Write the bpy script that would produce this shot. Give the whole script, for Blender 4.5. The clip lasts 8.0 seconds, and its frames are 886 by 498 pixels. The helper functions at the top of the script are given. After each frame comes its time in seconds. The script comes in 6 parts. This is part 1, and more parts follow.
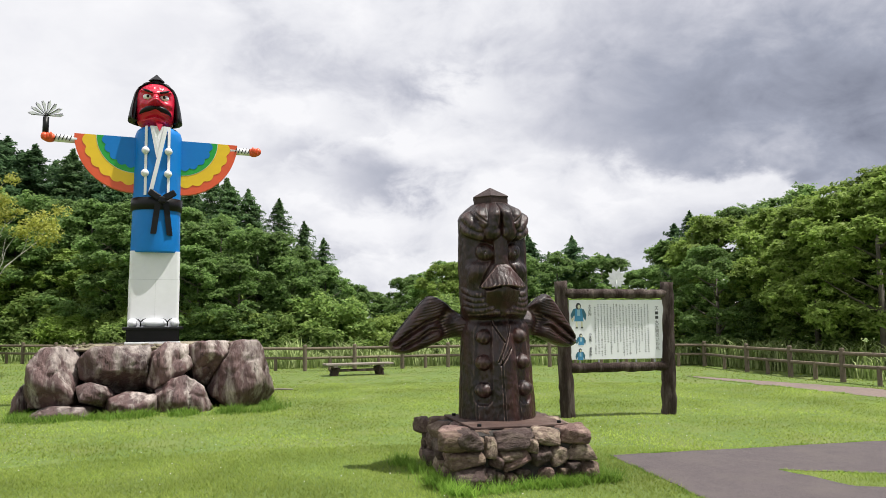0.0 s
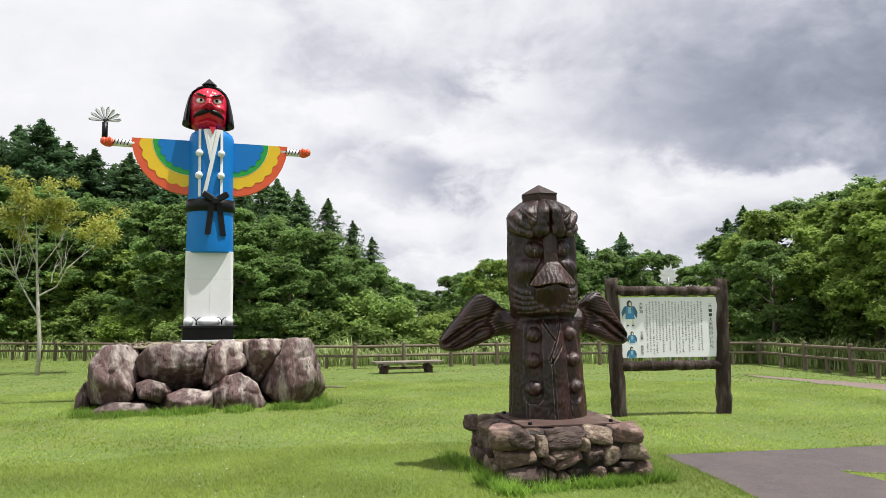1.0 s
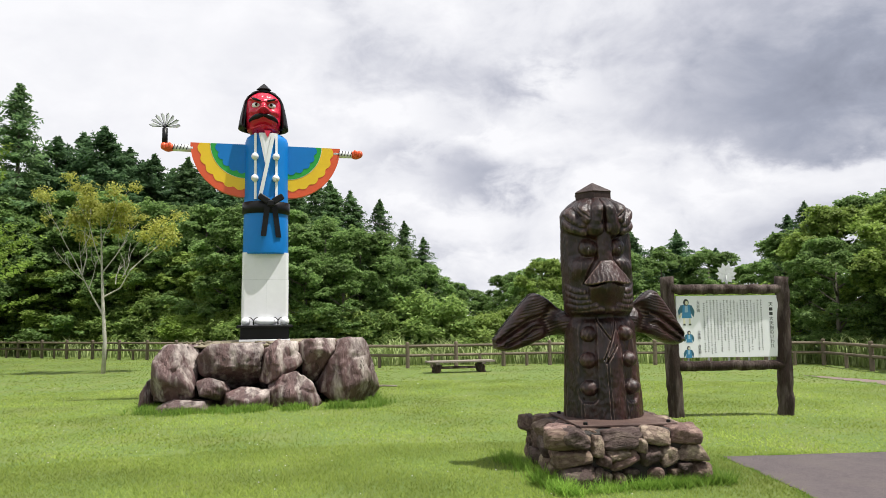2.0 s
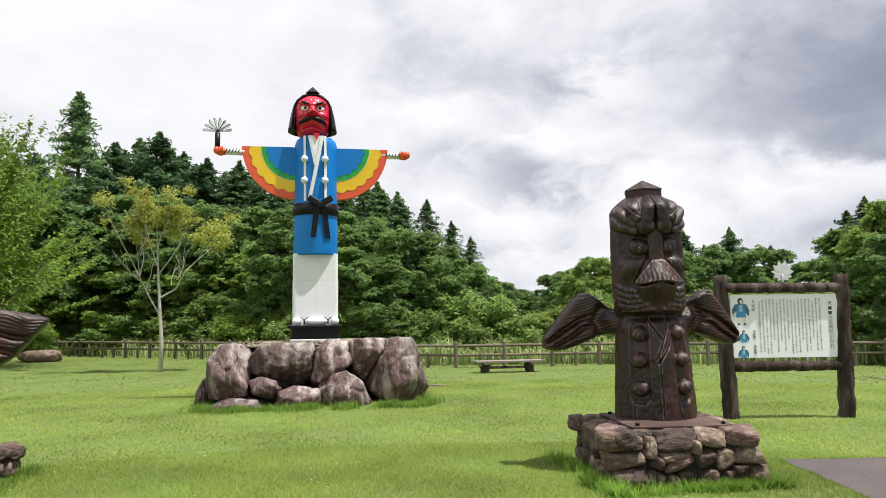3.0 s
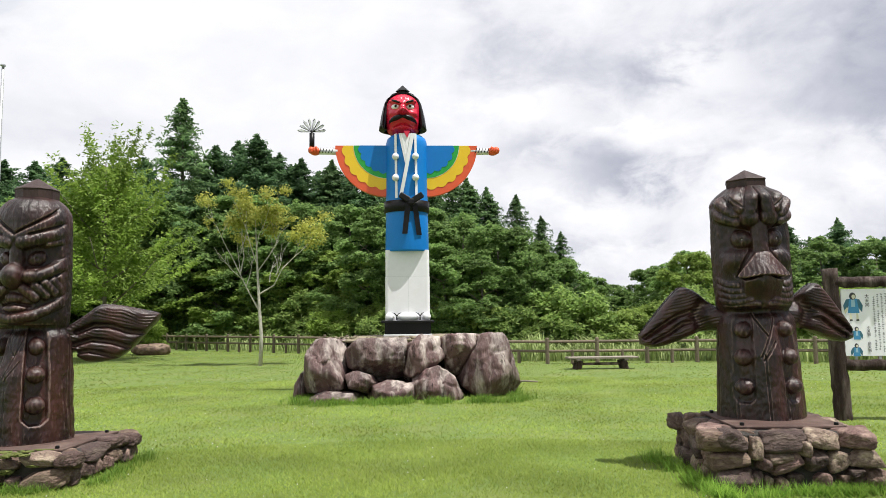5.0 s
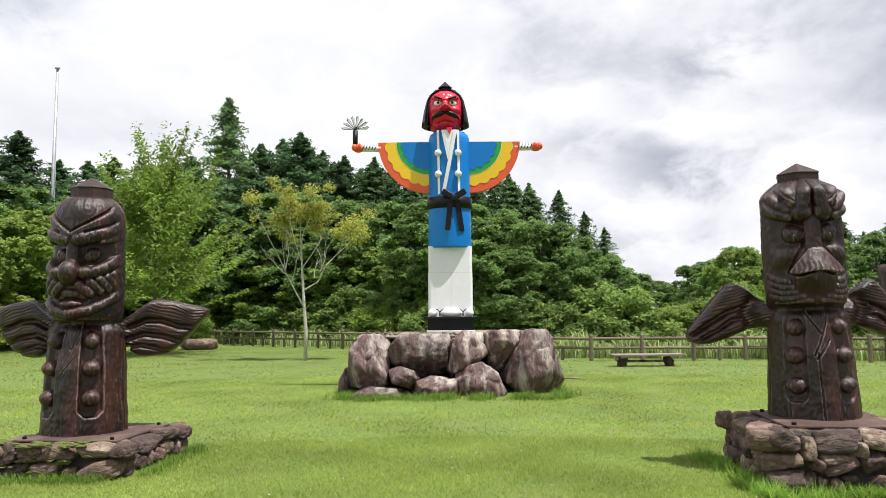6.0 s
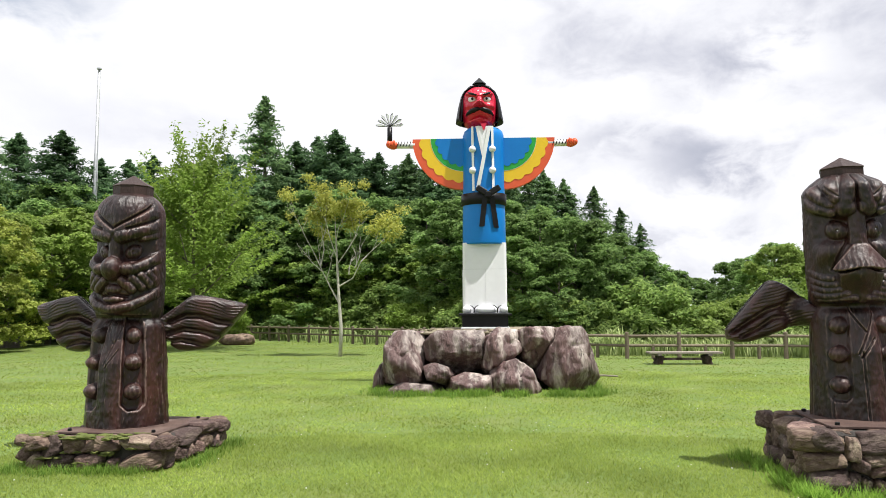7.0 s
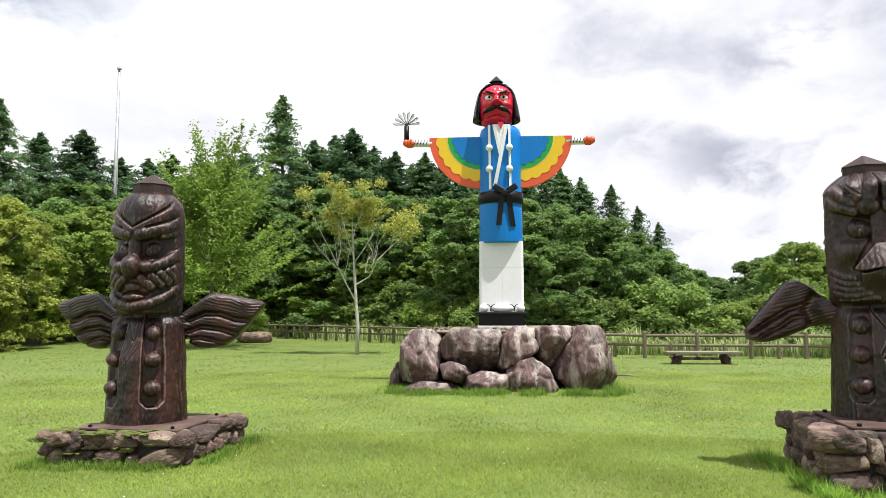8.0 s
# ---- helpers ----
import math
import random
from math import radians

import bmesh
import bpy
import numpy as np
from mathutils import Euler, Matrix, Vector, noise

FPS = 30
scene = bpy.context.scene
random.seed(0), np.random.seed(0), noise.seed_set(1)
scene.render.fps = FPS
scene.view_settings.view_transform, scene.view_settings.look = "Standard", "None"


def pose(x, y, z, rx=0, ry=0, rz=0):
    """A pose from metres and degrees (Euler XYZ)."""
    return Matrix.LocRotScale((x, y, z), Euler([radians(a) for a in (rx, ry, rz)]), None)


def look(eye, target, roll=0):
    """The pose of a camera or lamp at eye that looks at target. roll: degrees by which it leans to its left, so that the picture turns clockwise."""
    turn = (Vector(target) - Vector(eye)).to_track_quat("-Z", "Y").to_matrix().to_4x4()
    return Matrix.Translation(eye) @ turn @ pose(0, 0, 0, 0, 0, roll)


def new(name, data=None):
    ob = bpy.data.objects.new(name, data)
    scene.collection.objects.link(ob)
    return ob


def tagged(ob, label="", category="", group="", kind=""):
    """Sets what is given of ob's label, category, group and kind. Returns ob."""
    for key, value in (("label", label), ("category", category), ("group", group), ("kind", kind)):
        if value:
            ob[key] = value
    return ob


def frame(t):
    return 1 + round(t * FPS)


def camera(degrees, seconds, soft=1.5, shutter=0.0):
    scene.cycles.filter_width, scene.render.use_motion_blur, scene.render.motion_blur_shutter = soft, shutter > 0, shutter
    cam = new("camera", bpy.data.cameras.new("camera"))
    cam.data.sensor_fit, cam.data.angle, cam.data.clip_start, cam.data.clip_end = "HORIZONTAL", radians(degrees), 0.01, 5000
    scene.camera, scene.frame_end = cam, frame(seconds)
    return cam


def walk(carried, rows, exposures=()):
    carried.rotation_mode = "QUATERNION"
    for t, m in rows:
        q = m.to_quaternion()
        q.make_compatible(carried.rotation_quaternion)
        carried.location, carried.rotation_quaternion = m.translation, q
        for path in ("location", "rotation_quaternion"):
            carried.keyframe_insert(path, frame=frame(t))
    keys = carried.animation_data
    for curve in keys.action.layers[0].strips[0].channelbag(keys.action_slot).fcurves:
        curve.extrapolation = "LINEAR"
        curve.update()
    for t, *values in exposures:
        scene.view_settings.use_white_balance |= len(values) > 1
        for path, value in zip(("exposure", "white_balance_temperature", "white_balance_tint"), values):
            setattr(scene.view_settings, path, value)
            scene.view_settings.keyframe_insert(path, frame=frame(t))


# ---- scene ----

# ---- camera ----
cam = camera(62.2, 8.0, soft=0.7)
# seconds, place, yaw, pitch, lean
PATH = [
    (0.0, 0.0, 0.0, 1.55, -21.59, 5.56, 0.41), (0.5, -0.012, -0.003, 1.552, -19.79, 5.5, 0.48),
    (1.0, -0.019, -0.004, 1.55, -17.88, 5.44, 0.53), (1.5, -0.033, -0.007, 1.547, -15.88, 5.43, 0.58),
    (3.0, -0.06, -0.022, 1.547, -10.22, 5.48, 0.72), (3.5, -0.066, -0.02, 1.549, -8.51, 5.47, 0.73),
    (4.0, -0.079, -0.016, 1.544, -6.8, 5.5, 0.73), (4.5, -0.09, -0.014, 1.543, -5.03, 5.37, 0.71),
    (6.0, -0.119, -0.016, 1.541, 0.0, 4.98, 0.5), (6.5, -0.126, -0.014, 1.54, 1.46, 4.84, 0.4),
    (7.0, -0.131, -0.016, 1.54, 2.64, 4.73, 0.3), (7.5, -0.136, -0.015, 1.536, 3.48, 4.66, 0.22),
    (8.0, -0.136, -0.011, 1.539, 3.93, 4.63, 0.12)]
walk(cam, [(t, pose(x, y, z, 90 + pitch, 0, yaw) @ pose(0, 0, 0, 0, 0, -lean)) for t, x, y, z, yaw, pitch, lean in PATH],
     exposures=[(0.0, 0.36), (4.0, 0.45), (6.0, 0.50), (8.0, 0.61)])

# ---- world, sun ----
SUN = Vector((0.31, -0.175, 0.935)).normalized()


def sky_world():
    w = bpy.data.worlds.new("sky")
    scene.world = w
    w.use_nodes = True
    nt = w.node_tree
    nt.nodes.clear()
    N, L = nt.nodes.new, nt.links.new

    def math_(op, a, b=None, clamp=False):
        n = N("ShaderNodeMath")
        n.operation, n.use_clamp = op, clamp
        for k, v in enumerate((a, b)):
            if v is None:
                continue
            if isinstance(v, (int, float)):
                n.inputs[k].default_value = v
            else:
                L(v, n.inputs[k])
        return n.outputs[0]

    tc = N("ShaderNodeTexCoord")
    nis = N("ShaderNodeTexSky")
    nis.sky_type, nis.sun_disc = "NISHITA", False
    nis.sun_elevation = math.asin(SUN.z)
    nis.sun_rotation = math.atan2(SUN.x, SUN.y)
    dim = N("ShaderNodeVectorMath")
    dim.operation = "SCALE"
    L(nis.outputs[0], dim.inputs[0])
    dim.inputs["Scale"].default_value = 0.08
    sep = N("ShaderNodeSeparateXYZ")
    L(tc.outputs["Generated"], sep.inputs[0])

    def fbm(scale, detail, rough, off, squash, warp=0.0):
        m = N("ShaderNodeMapping")
        m.inputs["Location"].default_value, m.inputs["Scale"].default_value = off, (1, 1, squash)
        L(tc.outputs["Generated"], m.inputs[0])
        n = N("ShaderNodeTexNoise")
        n.inputs["Scale"].default_value, n.inputs["Detail"].default_value = scale, detail
        n.inputs["Roughness"].default_value, n.inputs["Distortion"].default_value = rough, warp
        L(m.outputs[0], n.inputs["Vector"])
        return math_("SUBTRACT", n.outputs[0], 0.5)

    def smooth(v, lo, hi):
        r = N("ShaderNodeMapRange")
        r.interpolation_type = "SMOOTHSTEP"
        r.inputs[1].default_value, r.inputs[2].default_value = lo, hi
        L(v, r.inputs[0])
        return r.outputs[0]

    # bearing (to the left) and height of the direction in degrees, ruffled by billows
    bearing = math_("MULTIPLY", math_("ARCTAN2", math_("MULTIPLY", sep.outputs[0], -1.0), sep.outputs[1]), 180 / math.pi)
    height = math_("MULTIPLY", math_("ARCSINE", sep.outputs[2]), 180 / math.pi)
    big = fbm(2.6, 3, 0.5, (3.1, 1.7, 0.4), 1.8)
    puff = fbm(7.0, 9, 0.56, (1.4, 6.2, 2.9), 1.7, 0.35)
    fine = fbm(17.0, 8, 0.58, (8.4, 2.2, 5.9), 1.6, 0.5)
    az = math_("ADD", bearing, math_("MULTIPLY", math_("ADD", puff, math_("MULTIPLY", fine, 0.6)), 13.0))
    el = math_("ADD", height, math_("MULTIPLY", math_("ADD", fbm(8.0, 8, 0.55, (5.5, 3.3, 7.1), 1.6), math_("MULTIPLY", fine, 0.5)), 6.0))

    def blob(a, e, sa, se):
        x = math_("DIVIDE", math_("SUBTRACT", az, a), sa)
        y = math_("DIVIDE", math_("SUBTRACT", el, e), se)
        return math_("EXPONENT", math_("MULTIPLY", math_("ADD", math_("MULTIPLY", x, x), math_("MULTIPLY", y, y)), -1.0))

    def total(terms):
        t = 0.0
        for v, k in terms:
            t = math_("ADD", math_("MULTIPLY", v, k), t)
        return t

    # cloud thickness: thin and bright to the left, a heavy grey bank with a crisp foot to the right, loose cumulus below it
    thin = smooth(bearing, -14.0, 8.0)
    foot = math_("ADD", math_("MULTIPLY", math_("ADD", az, 37.0), 0.19), 11.4)
    over = smooth(math_("SUBTRACT", el, foot), -0.5, 1.0)
    bank = math_("MULTIPLY", math_("MULTIPLY", over, smooth(math_("MULTIPLY", az, -1.0), 24.0, 44.0)), math_("SUBTRACT", 1.0, math_("MULTIPLY", smooth(el, 14.0, 22.0), 0.42)))
    loose = math_("SUBTRACT", 1.0, math_("MULTIPLY", thin, 0.55))
    shade = total([(bank, 0.42), (math_("SUBTRACT", 1.0, thin), 0.10), (math_("MULTIPLY", big, loose), 0.35), (math_("MULTIPLY", puff, loose), 0.80), (math_("MULTIPLY", fine, loose), 0.34),
                   (blob(-16.2, 10.9, 3.0, 1.5), 0.21), (blob(-15.0, 5.5, 4.5, 0.8), 0.20), (blob(26.0, 13.3, 8.0, 2.0), 0.13), (blob(-3.0, 20.0, 6.0, 1.8), 0.10),
                   (blob(-14.5, 17.6, 6.0, 2.0), 0.08), (blob(-27.0, 20.0, 11.0, 2.2), 0.05), (blob(-9.5, 13.2, 2.6, 1.2), 0.12), (blob(-24.0, 19.0, 7.0, 3.0), 0.07), (blob(-31.0, 9.0, 2.5, 0.9), 0.14), (blob(-40.0, 6.5, 6.0, 1.2), 0.10),
                   (blob(-9.9, 15.8, 4.0, 1.1), -0.22), (blob(-23.0, 17.3, 2.8, 1.5), -0.22), (blob(-18.5, 13.4, 3.4, 0.9), -0.20), (blob(-15.5, 7.9, 5.0, 1.0), -0.14),
                   (blob(-27.0, 9.5, 6.0, 1.6), -0.12), (blob(-36.0, 9.2, 5.0, 1.0), -0.12)])
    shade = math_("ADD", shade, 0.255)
    ramp = N("ShaderNodeValToRGB")
    cr = ramp.color_ramp
    cr.elements[0].position, cr.elements[0].color = 0.20, (0.735, 0.735, 0.76, 1)
    cr.elements[1].position, cr.elements[1].color = 1.0, (0.17, 0.185, 0.24, 1)
    for pos, col in ((0.38, (0.63, 0.635, 0.675)), (0.55, (0.465, 0.475, 0.535)), (0.75, (0.285, 0.305, 0.375))):
        e = cr.elements.new(pos)
        e.color = (*col, 1)
    L(shade, ramp.inputs[0])
    cover = N("ShaderNodeMapRange")
    cover.inputs[1].default_value, cover.inputs[2].default_value = 0.12, 0.22
    cover.inputs[3].default_value, cover.inputs[4].default_value = 0.55, 1.0
    L(math_("ADD", puff, 0.5), cover.inputs[0])
    mix = N("ShaderNodeMix")
    mix.data_type = "RGBA"
    L(math_("SUBTRACT", cover.outputs[0], math_("MULTIPLY", blob(37.0, 20.5, 7.0, 1.6), 0.75), True), mix.inputs[0])
    L(dim.outputs[0], mix.inputs[6])
    L(ramp.outputs[0], mix.inputs[7])
    bg, out = N("ShaderNodeBackground"), N("ShaderNodeOutputWorld")
    L(mix.outputs[2], bg.inputs[0])
    bg.inputs[1].default_value = 1.0
    L(bg.outputs[0], out.inputs[0])


sky_world()
sun = new("sun", bpy.data.lights.new("sun", "SUN"))
sun.data.energy, sun.data.angle, sun.data.color = 4.8, radians(0.6), (1.0, 0.97, 0.91)
sun.matrix_world = look(SUN * 60, (0, 0, 0))


# ---- materials ----
def material(name, base, other=None, rough=0.7, scale=6.0, bump=0.0, bump_scale=40.0, metal=0.0, stretch=(1, 1, 1), grain=0.35,
             spread=0.0, third=None, third_at=0.62, third_scale=2.0, spec=0.5, worn=None, tints=(), relief=0.02, crack=0.0):
    """A surface with two scales of variation; third is a colour for patches, spread a change from piece to piece, worn
    a ridge colour for wear and painted highlights.
    """
    m = bpy.data.materials.new(name)
    m.use_nodes = True
    nt = m.node_tree
    N, L = nt.nodes.new, nt.links.new
    b = nt.nodes["Principled BSDF"]
    tc, mp = N("ShaderNodeTexCoord"), N("ShaderNodeMapping")
    L(tc.outputs["Object"], mp.inputs[0])
    mp.inputs["Scale"].default_value = stretch

    def noise_(sc, detail=5, rg=0.6):
        n = N("ShaderNodeTexNoise")
        n.inputs["Scale"].default_value, n.inputs["Detail"].default_value, n.inputs["Roughness"].default_value = sc, detail, rg
        L(mp.outputs[0], n.inputs["Vector"])
        return n

    def mix_(fac, a, c, kind="MIX"):
        x = N("ShaderNodeMix")
        x.data_type, x.blend_type = "RGBA", kind
        for i_, v in ((0, fac), (6, a), (7, c)):
            if isinstance(v, (int, float)):
                x.inputs[i_].default_value = v
            elif isinstance(v, tuple):
                x.inputs[i_].default_value = (*v, 1)
            else:
                L(v, x.inputs[i_])
        return x.outputs[2]

    def step_(v, lo, hi):
        r = N("ShaderNodeMapRange")
        r.inputs[1].default_value, r.inputs[2].default_value = lo, hi
        L(v, r.inputs[0])
        return r.outputs[0]

    other = other or tuple(c * 0.7 for c in base)
    col = mix_(step_(noise_(scale).outputs[0], 0.38, 0.64), base, other)
    fine = noise_(scale * 9, 4, 0.65)
    col = mix_(grain, col, mix_(step_(fine.outputs[0], 0.3, 0.7), tuple(c * 0.55 for c in base), tuple(min(1, c * 1.35) for c in base)))
    if third:
        col = mix_(step_(noise_(third_scale, 6, 0.62).outputs[0], third_at - 0.13, third_at + 0.13), col, third)
    gap = None
    if crack:
        vo, warp, add = N("ShaderNodeTexVoronoi"), noise_(crack * 1.7, 4, 0.6), N("ShaderNodeMix")
        vo.feature = "DISTANCE_TO_EDGE"
        vo.inputs["Scale"].default_value = crack
        add.data_type, add.blend_type = "RGBA", "ADD"
        add.inputs[0].default_value = 0.9 / crack
        L(mp.outputs[0], add.inputs[6])
        L(warp.outputs["Color"], add.inputs[7])
        L(add.outputs[2], vo.inputs["Vector"])
        some = N("ShaderNodeMath")
        some.operation = "ADD"
        L(step_(vo.outputs["Distance"], 0.0, 0.022), some.inputs[0])
        L(step_(noise_(crack * 0.8, 3).outputs[0], 0.36, 0.50), some.inputs[1])
        some.use_clamp = True
        gap = some.outputs[0]
        col = mix_(gap, tuple(c * 0.25 for c in base), col)
    # convex ridges go paler: edge wear plus highlights painted into the colour
    if worn:
        geo = N("ShaderNodeNewGeometry")
        rub_highlight = N("ShaderNodeMath")
        rub_highlight.operation = "MULTIPLY"
        L(step_(geo.outputs["Pointiness"], 0.512, 0.562), rub_highlight.inputs[0])
        L(step_(fine.outputs[0], 0.30, 0.60), rub_highlight.inputs[1])
        col = mix_(rub_highlight.outputs[0], col, worn)
    if tints:
        info, pick = N("ShaderNodeObjectInfo"), N("ShaderNodeValToRGB")
        pick.color_ramp.interpolation = "CONSTANT"
        for q, tint in enumerate(tints):
            e = pick.color_ramp.elements[0] if q == 0 else pick.color_ramp.elements.new(q / len(tints))
            e.color = (*tint, 1)
        L(info.outputs["Random"], pick.inputs[0])
        col = mix_(1.0, col, pick.outputs[0], "MULTIPLY")
    if spread:
        info = N("ShaderNodeObjectInfo")
        hs = N("ShaderNodeHueSaturation")
        L(step_(info.outputs["Random"], -0.0, 1.0), hs.inputs["Value"])
        hs.inputs["Value"].default_value = 1
        vr = N("ShaderNodeMapRange")
        vr.inputs[3].default_value, vr.inputs[4].default_value = 1 - spread, 1 + spread
        L(info.outputs["Random"], vr.inputs[0])
        L(vr.outputs[0], hs.inputs["Value"])
        L(col, hs.inputs["Color"])
        col = hs.outputs[0]
    L(col, b.inputs["Base Color"])
    rr = N("ShaderNodeMapRange")
    rr.inputs[3].default_value, rr.inputs[4].default_value = max(0.05, rough - 0.12), min(1, rough + 0.12)
    L(fine.outputs[0], rr.inputs[0])
    L(rr.outputs[0], b.inputs["Roughness"])
    b.inputs["Metallic"].default_value = metal
    b.inputs["Specular IOR Level"].default_value = spec
    if bump:
        bp = N("ShaderNodeBump")
        bp.inputs["Strength"].default_value, bp.inputs["Distance"].default_value = min(1, bump), relief
        high = noise_(bump_scale, 6, 0.65).outputs[0]
        if gap is not None:
            deep = N("ShaderNodeMath")
            deep.operation = "MULTIPLY_ADD"
            L(gap, deep.inputs[0])
            deep.inputs[1].default_value = 0.35
            L(high, deep.inputs[2])
            high = deep.outputs[0]
        L(high, bp.inputs["Height"])
        L(bp.outputs[0], b.inputs["Normal"])
    return m


def leaf_material(name, dark, light, gloss=0.45, through_=0.3):
    m = bpy.data.materials.new(name)
    m.use_nodes = True
    nt = m.node_tree
    N, L = nt.nodes.new, nt.links.new
    b, out = nt.nodes["Principled BSDF"], nt.nodes["Material Output"]
    geo, ramp = N("ShaderNodeNewGeometry"), N("ShaderNodeValToRGB")
    ramp.color_ramp.elements[0].color, ramp.color_ramp.elements[1].color = (*dark, 1), (*light, 1)
    L(geo.outputs["Random Per Island"], ramp.inputs[0])
    tc, nz = N("ShaderNodeTexCoord"), N("ShaderNodeTexNoise")
    nz.inputs["Scale"].default_value = 0.55
    L(tc.outputs["Object"], nz.inputs["Vector"])
    mr = N("ShaderNodeMapRange")
    mr.inputs[1].default_value, mr.inputs[2].default_value, mr.inputs[3].default_value, mr.inputs[4].default_value = 0.3, 0.7, 0.7, 1.3
    L(nz.outputs[0], mr.inputs[0])
    info, vr, mul = N("ShaderNodeObjectInfo"), N("ShaderNodeMapRange"), N("ShaderNodeMath")
    vr.inputs[3].default_value, vr.inputs[4].default_value = 0.8, 1.2
    L(info.outputs["Random"], vr.inputs[0])
    mul.operation = "MULTIPLY"
    L(vr.outputs[0], mul.inputs[0])
    L(mr.outputs[0], mul.inputs[1])
    hs = N("ShaderNodeHueSaturation")
    L(ramp.outputs[0], hs.inputs["Color"])
    L(mul.outputs[0], hs.inputs["Value"])
    L(hs.outputs[0], b.inputs["Base Color"])
    b.inputs["Roughness"].default_value = gloss
    b.inputs["Specular IOR Level"].default_value = 0.16
    tr, ms = N("ShaderNodeBsdfTranslucent"), N("ShaderNodeMixShader")
    L(hs.outputs[0], tr.inputs[0])
    ms.inputs[0].default_value = through_
    L(b.outputs[0], ms.inputs[1])
    L(tr.outputs[0], ms.inputs[2])
    L(ms.outputs[0], out.inputs[0])
    return m


M_GROUND = material("lawn_soil", (0.108, 0.166, 0.030), (0.090, 0.146, 0.024), 0.9, 0.7, 0.4, 55, grain=0.3, third=(0.145, 0.172, 0.044), third_at=0.57, third_scale=0.9, relief=0.006)
M_BLADE = leaf_material("grass_blade", (0.178, 0.250, 0.040), (0.315, 0.385, 0.090), 0.6, 0.5)
M_WEED = leaf_material("tall_grass_blade", (0.085, 0.185, 0.022), (0.245, 0.370, 0.065), 0.6, 0.5)
M_PALEPATH = material("pale_worn_asphalt", (0.20, 0.150, 0.130), (0.14, 0.108, 0.098), 0.92, 1.2, 0.5, 120, grain=0.6)
M_ASPHALT = material("asphalt", (0.100, 0.080, 0.082), (0.062, 0.051, 0.054), 0.92, 5.0, 0.5, 180, grain=0.6, third=(0.11, 0.09, 0.086), third_at=0.6)
M_ROCK = material("purple_brown_rock", (0.138, 0.082, 0.077), (0.034, 0.021, 0.022), 0.48, 0.9, 0.9, 8, grain=0.28, spread=0.20, relief=0.035,
                  third=(0.56, 0.49, 0.44), third_at=0.60, third_scale=1.5, stretch=(3.0, 3.0, 0.7), spec=0.35, crack=1.3)
M_COBBLE = material("plinth_stone", (0.19, 0.150, 0.135), (0.080, 0.058, 0.055), 0.75, 2.2, 1.0, 5, grain=0.55, spread=0.2, relief=0.06,
                    third=(0.40, 0.355, 0.30), third_at=0.58, third_scale=3.0, spec=0.25, crack=2.4,
                    tints=((1.0, 0.85, 0.74), (0.62, 0.50, 0.50), (1.3, 1.2, 1.05), (0.42, 0.36, 0.36), (0.9, 0.72, 0.70)))
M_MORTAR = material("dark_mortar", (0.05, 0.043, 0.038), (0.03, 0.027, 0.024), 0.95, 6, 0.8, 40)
# the ridge colour is part wear, part highlight painted on the carving
M_WOODCARVE = material("dark_stained_carved_wood", (0.0125, 0.0052, 0.0044), (0.0042, 0.0021, 0.0019), 0.34, 0.9, 1.0, 5.0, stretch=(14, 14, 3.5), grain=0.5, relief=0.007,
                       third=(0.052, 0.0185, 0.0150), third_at=0.55, third_scale=0.31, spec=0.45, worn=(0.27, 0.185, 0.16))
M_WOODCAP = material("sawn_dark_wood", (0.050, 0.030, 0.027), (0.020, 0.012, 0.011), 0.5, 1.5, 0.8, 5, stretch=(9, 9, 2), grain=0.5, relief=0.01, spec=0.25)
M_LOG = material("dark_bark_post", (0.044, 0.029, 0.024), (0.012, 0.0085, 0.0075), 0.75, 4, 1.0, 6, spec=0.15, relief=0.05, stretch=(4, 4, 0.8), third=(0.17, 0.135, 0.118), third_at=0.58)
M_FENCE = material("weathered_fence_wood", (0.17, 0.135, 0.095), (0.10, 0.078, 0.058), 0.85, 4, 0.5, 20, stretch=(3, 3, 3), spread=0.2)
M_BENCH = material("grey_weathered_wood", (0.23, 0.20, 0.165), (0.14, 0.12, 0.10), 0.85, 3, 0.5, 20, spread=0.2)
M_BARK = material("tree_bark", (0.16, 0.14, 0.11), (0.09, 0.08, 0.065), 0.9, 5, 0.8, 20, stretch=(1, 1, 0.4))
M_BIRCH = material("pale_sapling_bark", (0.48, 0.46, 0.40), (0.30, 0.28, 0.24), 0.8, 8, 0.4, 30)
M_LEAF_DARK = leaf_material("conifer_leaf", (0.048, 0.104, 0.046), (0.130, 0.225, 0.092), 0.5, 0.5)
M_LEAF_MID = leaf_material("broad_leaf", (0.104, 0.188, 0.054), (0.262, 0.388, 0.122), 0.5, 0.55)
M_LEAF_LARCH = leaf_material("larch_needle", (0.070, 0.140, 0.058), (0.190, 0.300, 0.115), 0.5, 0.5)
M_LEAF_SHRUB = leaf_material("shrub_leaf", (0.125, 0.215, 0.052), (0.300, 0.410, 0.110), 0.5, 0.5)
M_LEAF_LIGHT = leaf_material("fresh_leaf", (0.150, 0.235, 0.044), (0.310, 0.405, 0.104), 0.5, 0.5)
M_LEAF_FRESH = leaf_material("young_leaf", (0.145, 0.240, 0.036), (0.290, 0.400, 0.085), 0.5, 0.5)
M_LEAF_PALE = leaf_material("yellowing_leaf", (0.21, 0.265, 0.045), (0.40, 0.44, 0.11), 0.5, 0.5)
M_LEAF_YELLOW = leaf_material("yellow_leaf", (0.26, 0.285, 0.050), (0.47, 0.475, 0.13), 0.5, 0.55)
